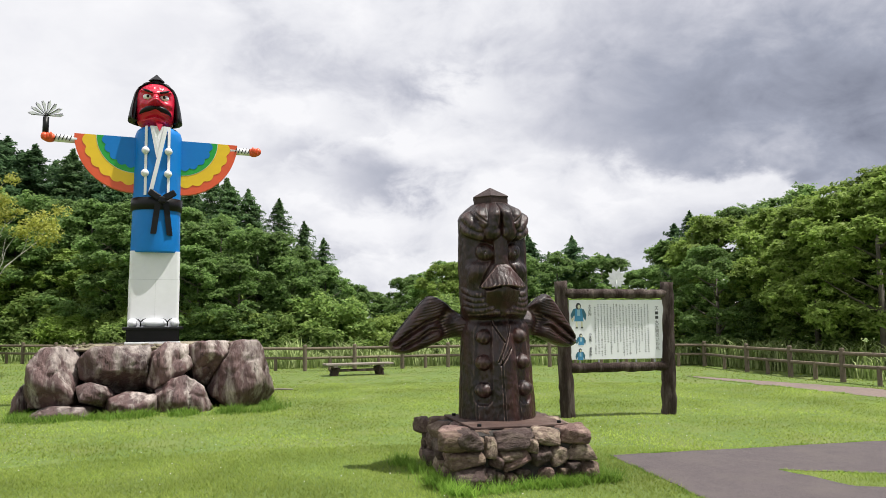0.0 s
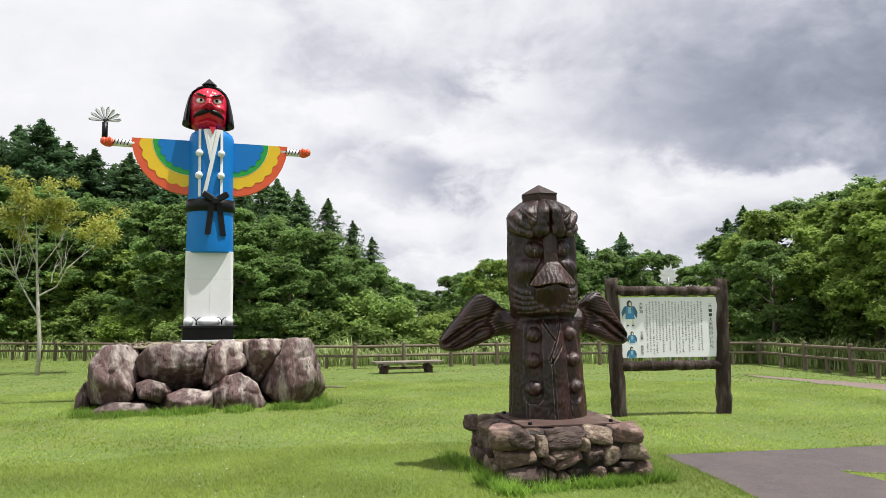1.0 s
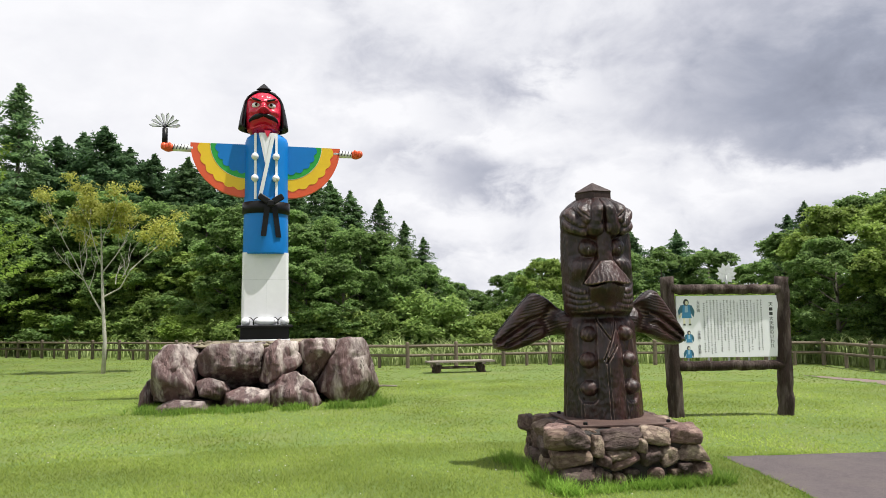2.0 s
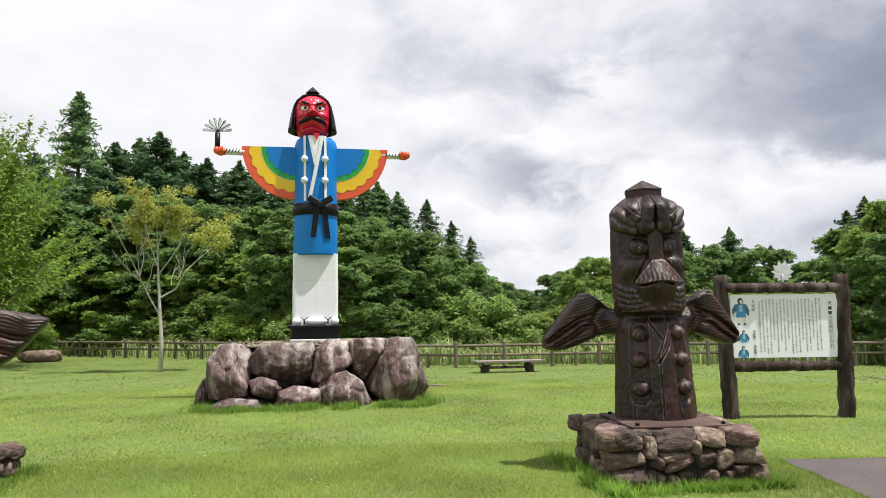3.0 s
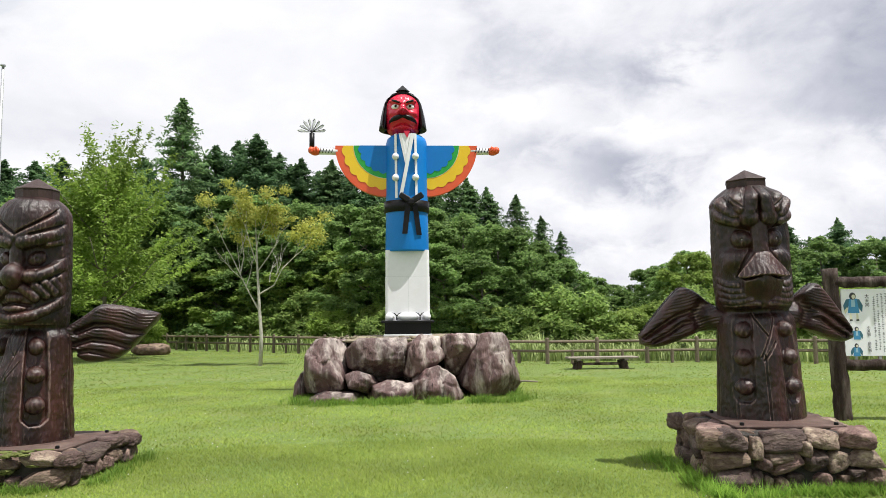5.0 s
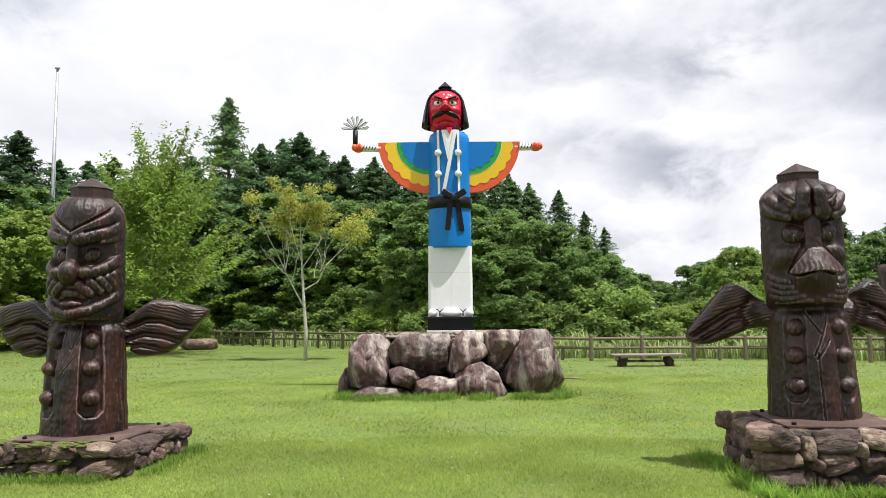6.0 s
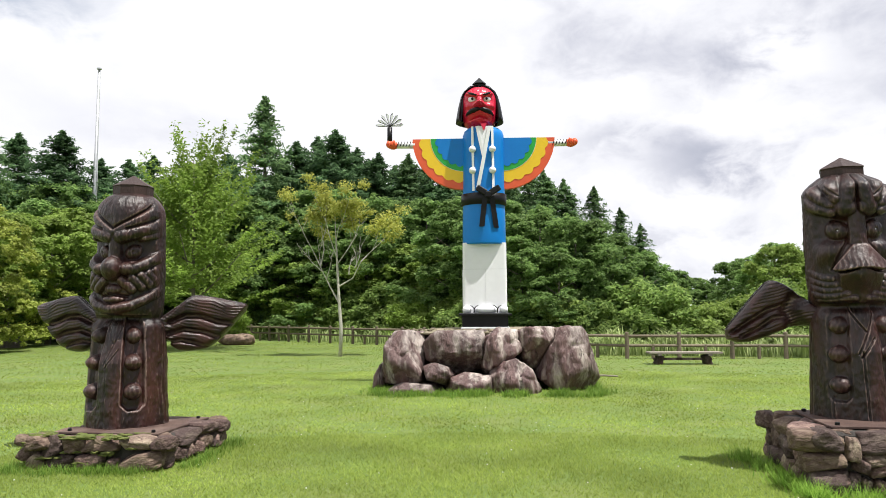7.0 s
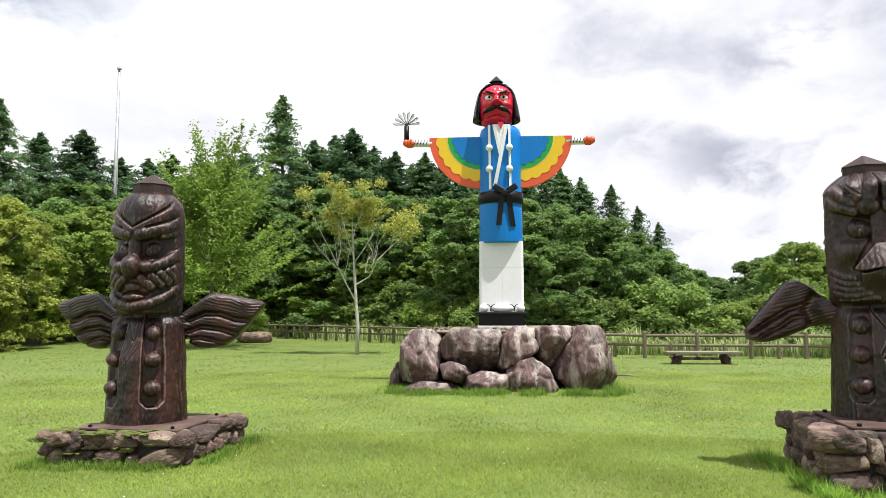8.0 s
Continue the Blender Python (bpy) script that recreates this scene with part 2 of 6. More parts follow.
M_REED = leaf_material("reed_leaf", (0.16, 0.22, 0.07), (0.36, 0.42, 0.18), 0.5, 0.3)
M_BLUE = material("blue_paint", (0.004, 0.185, 0.57), (0.004, 0.170, 0.53), 0.45, 1.5, 0.1, 30, grain=0.06, spec=0.3)
M_WHITE = material("white_paint", (0.80, 0.80, 0.83), (0.76, 0.76, 0.79), 0.4, 1.2, 0.08, 30, grain=0.05, third=(0.66, 0.65, 0.63), third_at=0.70)
M_BLACK = material("black_paint", (0.006, 0.006, 0.007), (0.010, 0.010, 0.011), 0.4, 3, 0.15, 30, spec=0.22)
M_RED = material("red_paint", (0.60, 0.016, 0.05), (0.52, 0.012, 0.038), 0.30, 2, 0.1, 30, grain=0.06)
M_ORANGE = material("orange_paint", (0.76, 0.105, 0.034), (0.70, 0.095, 0.030), 0.4, 1.5, 0.08, 30, grain=0.06)
M_YELLOW = material("yellow_paint", (0.84, 0.54, 0.016), (0.79, 0.50, 0.015), 0.4, 1.5, 0.08, 30, grain=0.06)
M_GREEN = material("green_paint", (0.014, 0.35, 0.046), (0.012, 0.31, 0.04), 0.4, 1.5, 0.08, 30, grain=0.06)
M_STEEL = material("galvanised_steel", (0.55, 0.56, 0.58), (0.45, 0.46, 0.48), 0.4, 5, 0.0, metal=0.6)
M_PALE = material("pale_sheet_metal", (0.70, 0.71, 0.73), (0.60, 0.61, 0.63), 0.35, 4, 0.1, 20, grain=0.1)
M_IRON = material("rusty_iron_plate", (0.095, 0.06, 0.05), (0.05, 0.034, 0.032), 0.7, 3, 0.3, 30, spec=0.15, third=(0.18, 0.13, 0.11), third_at=0.6)
M_BOARD = material("white_sign_board", (0.93, 0.93, 0.97), (0.90, 0.90, 0.94), 0.35, 1.5, 0.0, grain=0.04)
M_INK = material("black_ink", (0.05, 0.05, 0.055), (0.07, 0.07, 0.07), 0.5, 3)
M_CREAM = material("cream_print", (0.74, 0.72, 0.55), (0.70, 0.68, 0.50), 0.5, 3, grain=0.05)
M_PRINTBLUE = material("blue_print", (0.06, 0.28, 0.52), (0.05, 0.24, 0.46), 0.5, 3, grain=0.05)
M_PRINTTEAL = material("teal_print", (0.05, 0.17, 0.24), (0.04, 0.13, 0.19), 0.5, 3, grain=0.05)
M_PRINTPALE = material("pale_blue_print", (0.35, 0.55, 0.68), (0.30, 0.50, 0.62), 0.5, 3, grain=0.05)
M_SMALLPRINT = material("grey_ink", (0.15, 0.15, 0.16), (0.19, 0.19, 0.20), 0.5, 3)
M_MOSS = material("green_moss", (0.10, 0.13, 0.025), (0.06, 0.085, 0.018), 0.95, 8, 0.9, 60, third=(0.17, 0.17, 0.04), third_at=0.58)
M_STUMP = material("grey_stump_wood", (0.17, 0.145, 0.125), (0.07, 0.058, 0.052), 0.9, 3, 0.8, 12, stretch=(3, 3, 0.6))
M_DIRT = material("dry_soil_and_moss", (0.19, 0.16, 0.105), (0.12, 0.115, 0.055), 0.95, 4, 0.8, 30, third=(0.32, 0.27, 0.20), third_at=0.58)


# ---- building helpers ----
def mesh_of(name, verts, faces, mats, index=None, smooth=False):
    me = bpy.data.meshes.new(name)
    me.from_pydata([tuple(v) for v in verts], [], [tuple(f) for f in faces])
    for m in mats:
        me.materials.append(m)
    if index is not None:
        me.polygons.foreach_set("material_index", list(index))
    if smooth:
        me.polygons.foreach_set("use_smooth", [True] * len(me.polygons))
    me.update()
    return me


def part(name, bm, mat, parent, label="", smooth=False):
    """Links a bmesh or a mesh as one object under a thing or part."""
    if isinstance(bm, bmesh.types.BMesh):
        bmesh.ops.recalc_face_normals(bm, faces=bm.faces)
        me = bpy.data.meshes.new(name)
        bm.to_mesh(me)
        bm.free()
        me.materials.append(mat)
        if smooth:
            me.polygons.foreach_set("use_smooth", [True] * len(me.polygons))
    else:
        me = bm
    ob = new(name, me)
    ob.parent = parent
    if label:
        tagged(ob, label)
    return ob


def empty(name, m, label, category, group="", kind=""):
    ob = new(name)
    ob.empty_display_size = 0.1
    ob.matrix_basis = m
    return tagged(ob, label, category, group, kind)


def box(size, at=(0, 0, 0), bevel=0.006, m=None, bm=None):
    bm = bm or bmesh.new()
    g = bmesh.ops.create_cube(bm, size=1.0, matrix=(m or Matrix()) @ Matrix.LocRotScale(at, None, size))
    if bevel:
        es = list({e for v in g["verts"] for e in v.link_edges})
        bmesh.ops.bevel(bm, geom=es, offset=bevel, segments=1, affect="EDGES")
    return bm


def tube(points, radii, sides=8, wobble=0.0, seed=0, cap=True):
    """A round limb along points; returns verts and faces."""
    rnd = random.Random(seed)
    pts = [Vector(p) for p in points]
    V, F = [], []
    side = None
    for i, p in enumerate(pts):
        d = (pts[min(i + 1, len(pts) - 1)] - pts[max(i - 1, 0)]).normalized()
        ref = Vector((0, 0, 1)) if abs(d.z) < 0.9 else Vector((1, 0, 0))
        if side is None:
            side = d.cross(ref).normalized()
        side = (side - d * side.dot(d)).normalized()
        up_ = d.cross(side)
        for k in range(sides):
            a = 2 * math.pi * k / sides
            r = radii[i] * (1 + wobble * (rnd.random() - 0.5))
            V.append(p + (side * math.cos(a) + up_ * math.sin(a)) * r)
    for i in range(len(pts) - 1):
        for k in range(sides):
            a, b = i * sides + k, i * sides + (k + 1) % sides
            F.append((a, b, b + sides, a + sides))
    if cap:
        F.append(tuple(range(sides))[::-1])
        F.append(tuple(range((len(pts) - 1) * sides, len(pts) * sides)))
    return V, F


def join(*pieces):
    V, F = [], []
    for v, f in pieces:
        o = len(V)
        V += list(v)
        F += [tuple(i + o for i in q) for q in f]
    return V, F


def rock_mesh(name, sx, sy, sz, seed, mat, sub=3, facet=0.8, rough=0.1):
    """A boulder of about that size, centred: a rounded polyhedron with dents and cracks."""
    rnd = random.Random(seed)
    cuts = [(Vector(a), rnd.uniform(0.86, 1.0)) for a in ((1, 0, 0), (-1, 0, 0), (0, 1, 0), (0, -1, 0), (0, 0, 1), (0, 0, -1))]
    for _ in range(13):
        n = Vector((rnd.gauss(0, 1), rnd.gauss(0, 1), rnd.gauss(0, 1))).normalized()
        cuts.append((n, rnd.uniform(0.80, 1.06)))
    bm = bmesh.new()
    bmesh.ops.create_icosphere(bm, subdivisions=sub, radius=1.0)
    o = Vector((seed * 7.31, seed * 3.7, seed * 1.9))
    for v in bm.verts:
        c = v.co.normalized()
        r = min(d / max(1e-3, c.dot(n)) for n, d in cuts if c.dot(n) > 0.05)
        r = min(r, 1.18)
        c = c * (1 - facet + facet * r)
        n = noise.noise(c * 1.3 + o) * rough * 1.3 + noise.noise(c * 3.1 + o) * rough * 0.6 + noise.noise(c * 7.5 + o) * rough * 0.3
        n -= 0.5 * rough * max(0.0, 1 - abs(noise.noise(c * 2.1 - o)) / 0.05)
        v.co = Vector((c.x * sx / 2, c.y * sy / 2, c.z * sz / 2)) * (1 + n)
    me = bpy.data.meshes.new(name)
    bm.to_mesh(me)
    bm.free()
    me.materials.append(mat)
    me.polygons.foreach_set("use_smooth", [True] * len(me.polygons))
    return me


# ---- ground ----
def ground():
    xs = [-600, -200, -80, -45] + [i * 1.5 for i in range(-24, 25)] + [45, 80, 200, 600]
    ys = [-600, -200, -60, -20] + [i * 1.5 for i in range(-6, 34)] + [60, 90, 200, 600]
    V = []
    for y in ys:
        for x in xs:
            z = 0.012 * noise.noise(Vector((x * 0.09, y * 0.09, 3.3)))
            V.append((x, y, z - 0.02 if abs(x) < 40 and -10 < y < 60 else -0.02))
    n = len(xs)
    F = [(j * n + i, j * n + i + 1, (j + 1) * n + i + 1, (j + 1) * n + i) for j in range(len(ys) - 1) for i in range(n - 1)]
    tagged(new("ground", mesh_of("ground", V, F, [M_GROUND], smooth=True)), "mown green lawn with paler worn patches", "lawn", kind="structure")


def ground_z(x, y):
    return 0.012 * noise.noise(Vector((x * 0.09, y * 0.09, 3.3))) - 0.02


ground()


def slab(name, outline, z, thick, mat, label, category):
    bm = bmesh.new()
    vs = [bm.verts.new((x, y, z)) for x, y in outline]
    f = bm.faces.new(vs)
    g = bmesh.ops.extrude_face_region(bm, geom=[f])
    bmesh.ops.translate(bm, verts=[v for v in g["geom"] if isinstance(v, bmesh.types.BMVert)], vec=(0, 0, -thick))
    ob = part(name, bm, mat, None)
    return tagged(ob, label, category, kind="structure")


def ragged(a, b, n, amp, seed):
    rnd = random.Random(seed)
    return [(a[0] + (b[0] - a[0]) * i / n + rnd.uniform(-amp, amp), a[1] + (b[1] - a[1]) * i / n + rnd.uniform(-amp, amp)) for i in range(n)]


PATH_NEAR = ragged((4.98, 7.36), (12.9, 6.2), 60, 0.02, 1) + ragged((12.9, 6.2), (12.9, 4.3), 3, 0, 2) + ragged((12.9, 4.3), (6.9, 5.42), 40, 0.02, 3) + \
    ragged((6.9, 5.42), (6.1, 5.98), 8, 0.02, 4) + ragged((6.1, 5.98), (6.15, 5.1), 8, 0.02, 8) + ragged((6.15, 5.1), (9.0, 3.0), 20, 0.03, 5) + \
    ragged((9.0, 3.0), (3.9, 2.4), 10, 0.02, 6) + ragged((3.9, 2.4), (4.9, 6.96), 40, 0.02, 7)
slab("path", PATH_NEAR, -0.011, 0.12, M_ASPHALT, "grey-purple asphalt path with ragged grass edges", "path")
PATH_FAR = ragged((13.75, 16.7), (14.85, 12.0), 24, 0.03, 11) + ragged((14.85, 12.0), (14.4, 4.0), 20, 0.03, 12) + \
    ragged((14.4, 4.0), (12.9, 4.0), 4, 0, 13) + ragged((12.9, 4.0), (13.3, 10.3), 20, 0.03, 14) + ragged((13.3, 10.3), (13.55, 16.2), 20, 0.03, 15)
slab("pavement", PATH_FAR, -0.010, 0.12, M_PALEPATH, "strip of pale brown asphalt beside the wooden fence", "path")


# ---- great painted figure on the mound ----
class Sculpt:
    """Gathers closed shapes with materials into one mesh."""

    def __init__(self, mats):
        self.mats, self.V, self.F, self.I, self.S = mats, [], [], [], []

    def add(self, vf, mat, m=None, smooth=True):
        v, f = vf
        o = len(self.V)
        self.V += [(m @ Vector(p)) if m else Vector(p) for p in v]
        self.F += [tuple(i + o for i in q) for q in f]
        self.I += [self.mats.index(mat)] * len(f)
        self.S += [smooth] * len(f)

    def bm(self, b, mat, smooth=False):
        bmesh.ops.recalc_face_normals(b, faces=b.faces)
        b.verts.index_update()
        self.add(([v.co.copy() for v in b.verts], [[v.index for v in f.verts] for f in b.faces]), mat, None, smooth)
        b.free()

    def finish(self, name):
        me = mesh_of(name, self.V, self.F, self.mats, self.I)
        me.polygons.foreach_set("use_smooth", self.S)
        return me


def ball(c, r, n=12, squash=(1, 1, 1)):
    V, F = [], []
    for j in range(1, n // 2 + 1):
        a = math.pi * j / (n // 2 + 1) - math.pi / 2
        for i in range(n):
            b = 2 * math.pi * i / n
            V.append(Vector((c[0] + r * squash[0] * math.cos(a) * math.cos(b), c[1] + r * squash[1] * math.cos(a) * math.sin(b), c[2] + r * squash[2] * math.sin(a))))
    rows = n // 2
    for j in range(rows - 1):
        for i in range(n):
            F.append((j * n + i, j * n + (i + 1) % n, (j + 1) * n + (i + 1) % n, (j + 1) * n + i))
    F.append(tuple(range(n))[::-1])
    F.append(tuple((rows - 1) * n + i for i in range(n)))
    return V, F


def lathe(profile, n=32, squash=1.0, c=(0, 0)):
    V, F = [], []
    for r, z in profile:
        for i in range(n):
            a = 2 * math.pi * i / n
            V.append(Vector((c[0] + r * math.cos(a), c[1] + r * squash * math.sin(a), z)))
    for j in range(len(profile) - 1):
        for i in range(n):
            F.append((j * n + i, j * n + (i + 1) % n, (j + 1) * n + (i + 1) % n, (j + 1) * n + i))
    F.append(tuple(range(n))[::-1])
    F.append(tuple((len(profile) - 1) * n + i for i in range(n)))
    return V, F


def plate(outline, y0, y1):
    """A flat panel: outline in x and z, from y0 (front) to y1 (back)."""
    n = len(outline)
    V = [Vector((x, y0, z)) for x, z in outline] + [Vector((x, y1, z)) for x, z in outline]
    F = [tuple(range(n)), tuple(range(2 * n - 1, n - 1, -1))] + [(i, i + n, (i + 1) % n + n, (i + 1) % n) for i in range(n)]
    return V, F


def fan_sector(cx, cz, r0, r1, a0, a1, n, lobes=0, depth=0.0):
    """Outline of a ring sector whose outer edge may be scalloped."""
    pts = []
    for i in range(n + 1):
        a = a0 + (a1 - a0) * i / n
        r = r1 + (depth * (abs(math.sin(lobes * math.pi * i / n)) - 0.6) if lobes else 0)
        pts.append((cx + r * math.cos(a), cz + r * math.sin(a)))
    if r0:
        for i in range(n + 1):
            a = a1 + (a0 - a1) * i / n
            pts.append((cx + r0 * math.cos(a), cz + r0 * math.sin(a)))
    else:
        pts.append((cx, cz))
    return pts


def bump(u, z, u0, z0, su, sz):
    return np.exp(-(((u - u0) / su) ** 2 + ((z - z0) / sz) ** 2))


def line_bump(u, z, p, q, w):
    """1 on the segment from p to q in (u, z), falling off over w."""
    d = (q[0] - p[0], q[1] - p[1])
    t = np.clip(((u - p[0]) * d[0] + (z - p[1]) * d[1]) / (d[0] ** 2 + d[1] ** 2), 0, 1)
    return np.exp(-(((u - p[0] - t * d[0]) ** 2 + (z - p[1] - t * d[1]) ** 2) / w ** 2))


def painted_figure():
    mats = [M_BLUE, M_WHITE, M_BLACK, M_RED, M_ORANGE, M_YELLOW, M_GREEN, M_PALE]
    s = Sculpt(mats)
    # black footing, white strip below it
    s.bm(box((1.0, 0.84, 0.05), (0, 0, 0.02), 0.01), M_PALE)
    s.bm(box((0.95, 0.80, 0.24), (0, 0, 0.165), 0.01), M_BLACK)
    s.bm(box((1.09, 0.92, 0.05), (0, 0, 0.30), 0.008), M_BLACK)
    # white trousers: a rounded square post of panels with joints
    def rounded(w, d, r, z0, z1):
        out = []
        for cx, cy, a0 in ((w / 2 - r, d / 2 - r, 0), (-w / 2 + r, d / 2 - r, 90), (-w / 2 + r, -d / 2 + r, 180), (w / 2 - r, -d / 2 + r, 270)):
            out += [(cx + r * math.cos(radians(a0 + k * 15)), cy + r * math.sin(radians(a0 + k * 15))) for k in range(7)]
        n = len(out)
        V = [Vector((x, y, z)) for z in (z0, z1) for x, y in out]
        return V, [(i, (i + 1) % n, n + (i + 1) % n, n + i) for i in range(n)] + [tuple(range(n))[::-1], tuple(range(n, 2 * n))]
    s.add(rounded(0.93, 0.50, 0.07, 0.325, 1.24), M_WHITE, None, False)
    s.add(rounded(0.920, 0.490, 0.07, 1.24, 1.250), M_PALE, None, False)
    s.add(rounded(0.92, 0.495, 0.07, 1.250, 1.80), M_WHITE, None, False)
    s.bm(box((0.006, 0.004, 0.75), (0.02, -0.251, 0.86), 0), M_PALE)
    # socks with split toes
    for x, w in ((-0.375, 0.19), (0.02, 0.46), (0.395, 0.17)):
        s.add(ball((x, -0.27, 0.40), 0.5, 16, (w, 0.16, 0.17)), M_WHITE)
    for x in (-0.225, 0.255):
        for e, k in ((-0.085, 0.05), (0.085, 0.05)):
            s.add(tube([(x, -0.34, 0.335), (x, -0.345, 0.42), (x + e * 0.5, -0.33, 0.47), (x + e, -0.30, 0.485)], [0.018, 0.014, 0.010, 0.006], 6), M_BLACK)
    # blue coat
    s.add(lathe([(0.40, 1.77), (0.455, 1.775), (0.46, 1.80), (0.452, 2.4), (0.447, 3.2), (0.445, 4.0), (0.44, 4.12), (0.41, 4.21), (0.34, 4.27), (0.20, 4.30)], 48, 0.9), M_BLUE)
    s.add(lathe([(0.46, 2.60), (0.482, 2.605), (0.482, 2.84), (0.46, 2.845)], 48, 0.9), M_BLACK)
    def on_coat(x, z, off=0.0):
        return (x, -0.9 * math.sqrt(max(0.0, 0.449 ** 2 - x * x)) - off, z)
    def strap(pts, w, off, mat, thick=0.018):
        V, F = [], []
        n = 24
        for i in range(n + 1):
            t = i / n * (len(pts) - 1)
            k = min(int(t), len(pts) - 2)
            x = pts[k][0] + (pts[k + 1][0] - pts[k][0]) * (t - k)
            z = pts[k][1] + (pts[k + 1][1] - pts[k][1]) * (t - k)
            for dx, o in ((-w / 2, 0.0), (-w / 2, thick), (w / 2, thick), (w / 2, 0.0)):
                V.append(Vector(on_coat(x + dx, z, off + o - 0.004)))
        for i in range(n):
            for k in range(4):
                F.append((i * 4 + k, i * 4 + (k + 1) % 4, i * 4 + 4 + (k + 1) % 4, i * 4 + 4 + k))
        F += [(3, 2, 1, 0), (n * 4, n * 4 + 1, n * 4 + 2, n * 4 + 3)]
        s.add((V, F), mat, None, False)
    # white undercoat in a V, crossing collar, cords with pompoms
    V = [Vector(on_coat(x, z, 0.012)) for x, z in ((-0.13, 4.255), (0.15, 4.255), (0.04, 3.92), (-0.02, 3.62))] + \
        [Vector(on_coat(x, z, -0.03)) for x, z in ((-0.13, 4.255), (0.15, 4.255), (0.04, 3.92), (-0.02, 3.62))]
    s.add((V, [(0, 1, 2, 3), (7, 6, 5, 4), (0, 4, 5, 1), (1, 5, 6, 2), (2, 6, 7, 3), (3, 7, 4, 0)]), M_WHITE, None, False)
    strap([(0.13, 4.25), (-0.02, 3.45), (-0.13, 2.90)], 0.075, 0.012, M_WHITE, 0.025)
    strap([(-0.14, 4.25), (-0.01, 3.62)], 0.055, 0.006, M_WHITE, 0.02)
    for x in (-0.235, 0.185):
        strap([(x, 4.25), (x + 0.01, 3.5), (x + 0.015, 2.88)], 0.05, 0.012, M_WHITE, 0.025)
        for z in (3.76, 3.31):
            s.add(ball(on_coat(x, z, 0.03), 0.075, 14), M_WHITE)
    # belt knot and its hanging ends
    s.bm(box((0.15, 0.10, 0.14), (0.09, -0.45, 2.79), 0.03), M_BLACK)
    for sx, tilt in ((-1, 34), (1, -34)):
        s.bm(box((0.24, 0.05, 0.13), (0, 0, 0), 0.02, pose(0.09 + sx * 0.14, -0.46, 2.88, 0, sx * -32, 0)), M_BLACK)
    strap([(0.02, 2.76), (-0.05, 2.12)], 0.11, 0.03, M_BLACK, 0.02)
    strap([(0.16, 2.76), (0.25, 2.10)], 0.11, 0.03, M_BLACK, 0.02)
    # winged sleeves: four nested panels a side, stepped back outwards
    for sx in (-1, 1):
        cx, cz, R = sx * 0.42, 4.06, 1.10
        a0, a1 = (math.pi, 1.5 * math.pi) if sx < 0 else (2 * math.pi, 1.5 * math.pi)
        for r, mat, y0, lob, dep in ((1.10, M_ORANGE, -0.09, 0, 0), (0.945, M_YELLOW, -0.096, 6, 0.055), (0.705, M_GREEN, -0.102, 0, 0), (0.60, M_BLUE, -0.108, 5, 0.05)):
            o = fan_sector(cx, cz, 0, r, a0, a1, 40, lob, dep)
            o = [(x, min(z, 4.06)) for x, z in o]
            s.add(plate(o, y0, 0.06), mat, None, False)
        o = fan_sector(cx, cz, 0.706, 0.714, a0, a1, 40)
        s.add(plate(o, -0.100, 0.0), M_PALE, None, False)
        # forearm with windings and fist
        zc, arm = 3.95, len(s.V)
        s.add(tube([(sx * 1.45, -0.02, zc), (sx * 1.86, -0.02, zc)], [0.075, 0.07], 14), M_WHITE)
        for k in range(5):
            x = sx * (1.56 + 0.065 * k)
            s.add(tube([(x - 0.02, -0.10, zc - 0.05), (x, -0.105, zc), (x + 0.02, -0.09, zc + 0.06)], [0.008, 0.009, 0.008], 5), M_BLACK)
        s.add(ball((sx * 1.93, -0.03, zc), 0.5, 16, (0.25, 0.2, 0.185)), M_ORANGE)
        s.add(ball((sx * 2.01, -0.05, zc + 0.015), 0.5, 14, (0.14, 0.19, 0.16)), M_ORANGE)
        for k in range(3):
            s.add(ball((sx * (1.90 + 0.05 * k), -0.115, zc + 0.035 - 0.02 * k), 0.5, 10, (0.055, 0.05, 0.13)), M_ORANGE)
        for v in s.V[arm:]:
            v.x -= 0.065 if sx > 0 else 0.02
    # feather fan in one fist
    fx, fz = -2.02, 4.36
    s.add(tube([(fx, -0.04, 3.98), (fx, -0.04, 4.34)], [0.055, 0.055], 12), M_BLACK)
    for k in range(8):
        a = radians(8 + 164 * k / 7)
        c = Vector((math.cos(a), 0, math.sin(a)))
        p = Vector((-math.sin(a), 0, math.cos(a)))
        o = Vector((fx, -0.04, fz))
        w = 0.034
        ring = [o, o + c * 0.24 + p * w, o + c * (0.30 + 0.02 * (k % 2)), o + c * 0.24 - p * w]
        V = [q + Vector((0, -0.008 - 0.004 * (k % 2), 0)) for q in ring] + [q + Vector((0, 0.004, 0)) for q in ring]
        s.add((V, [(0, 1, 2, 3), (7, 6, 5, 4), (0, 4, 5, 1), (1, 5, 6, 2), (2, 6, 7, 3), (3, 7, 4, 0)]), M_PALE, None, False)
        s.add(tube([o + Vector((0, -0.016, 0)) + p * 0.0, o + Vector((0, -0.016, 0)) + c * 0.29 + p * 0.03], [0.006, 0.004], 5), M_BLACK)
        s.add(tube([o + Vector((0, -0.014, 0)) + c * 0.24 + p * w, o + Vector((0, -0.014, 0)) + c * 0.30], [0.004, 0.004], 4), M_BLACK)
    s.add(ball((fx, -0.06, fz), 0.03, 8), M_BLACK)
    V = [Vector(on_coat(x, z, o)) for o in (0.024, -0.03) for x, z in ((-0.06, 4.30), (0.07, 4.30), (0.01, 4.15))]
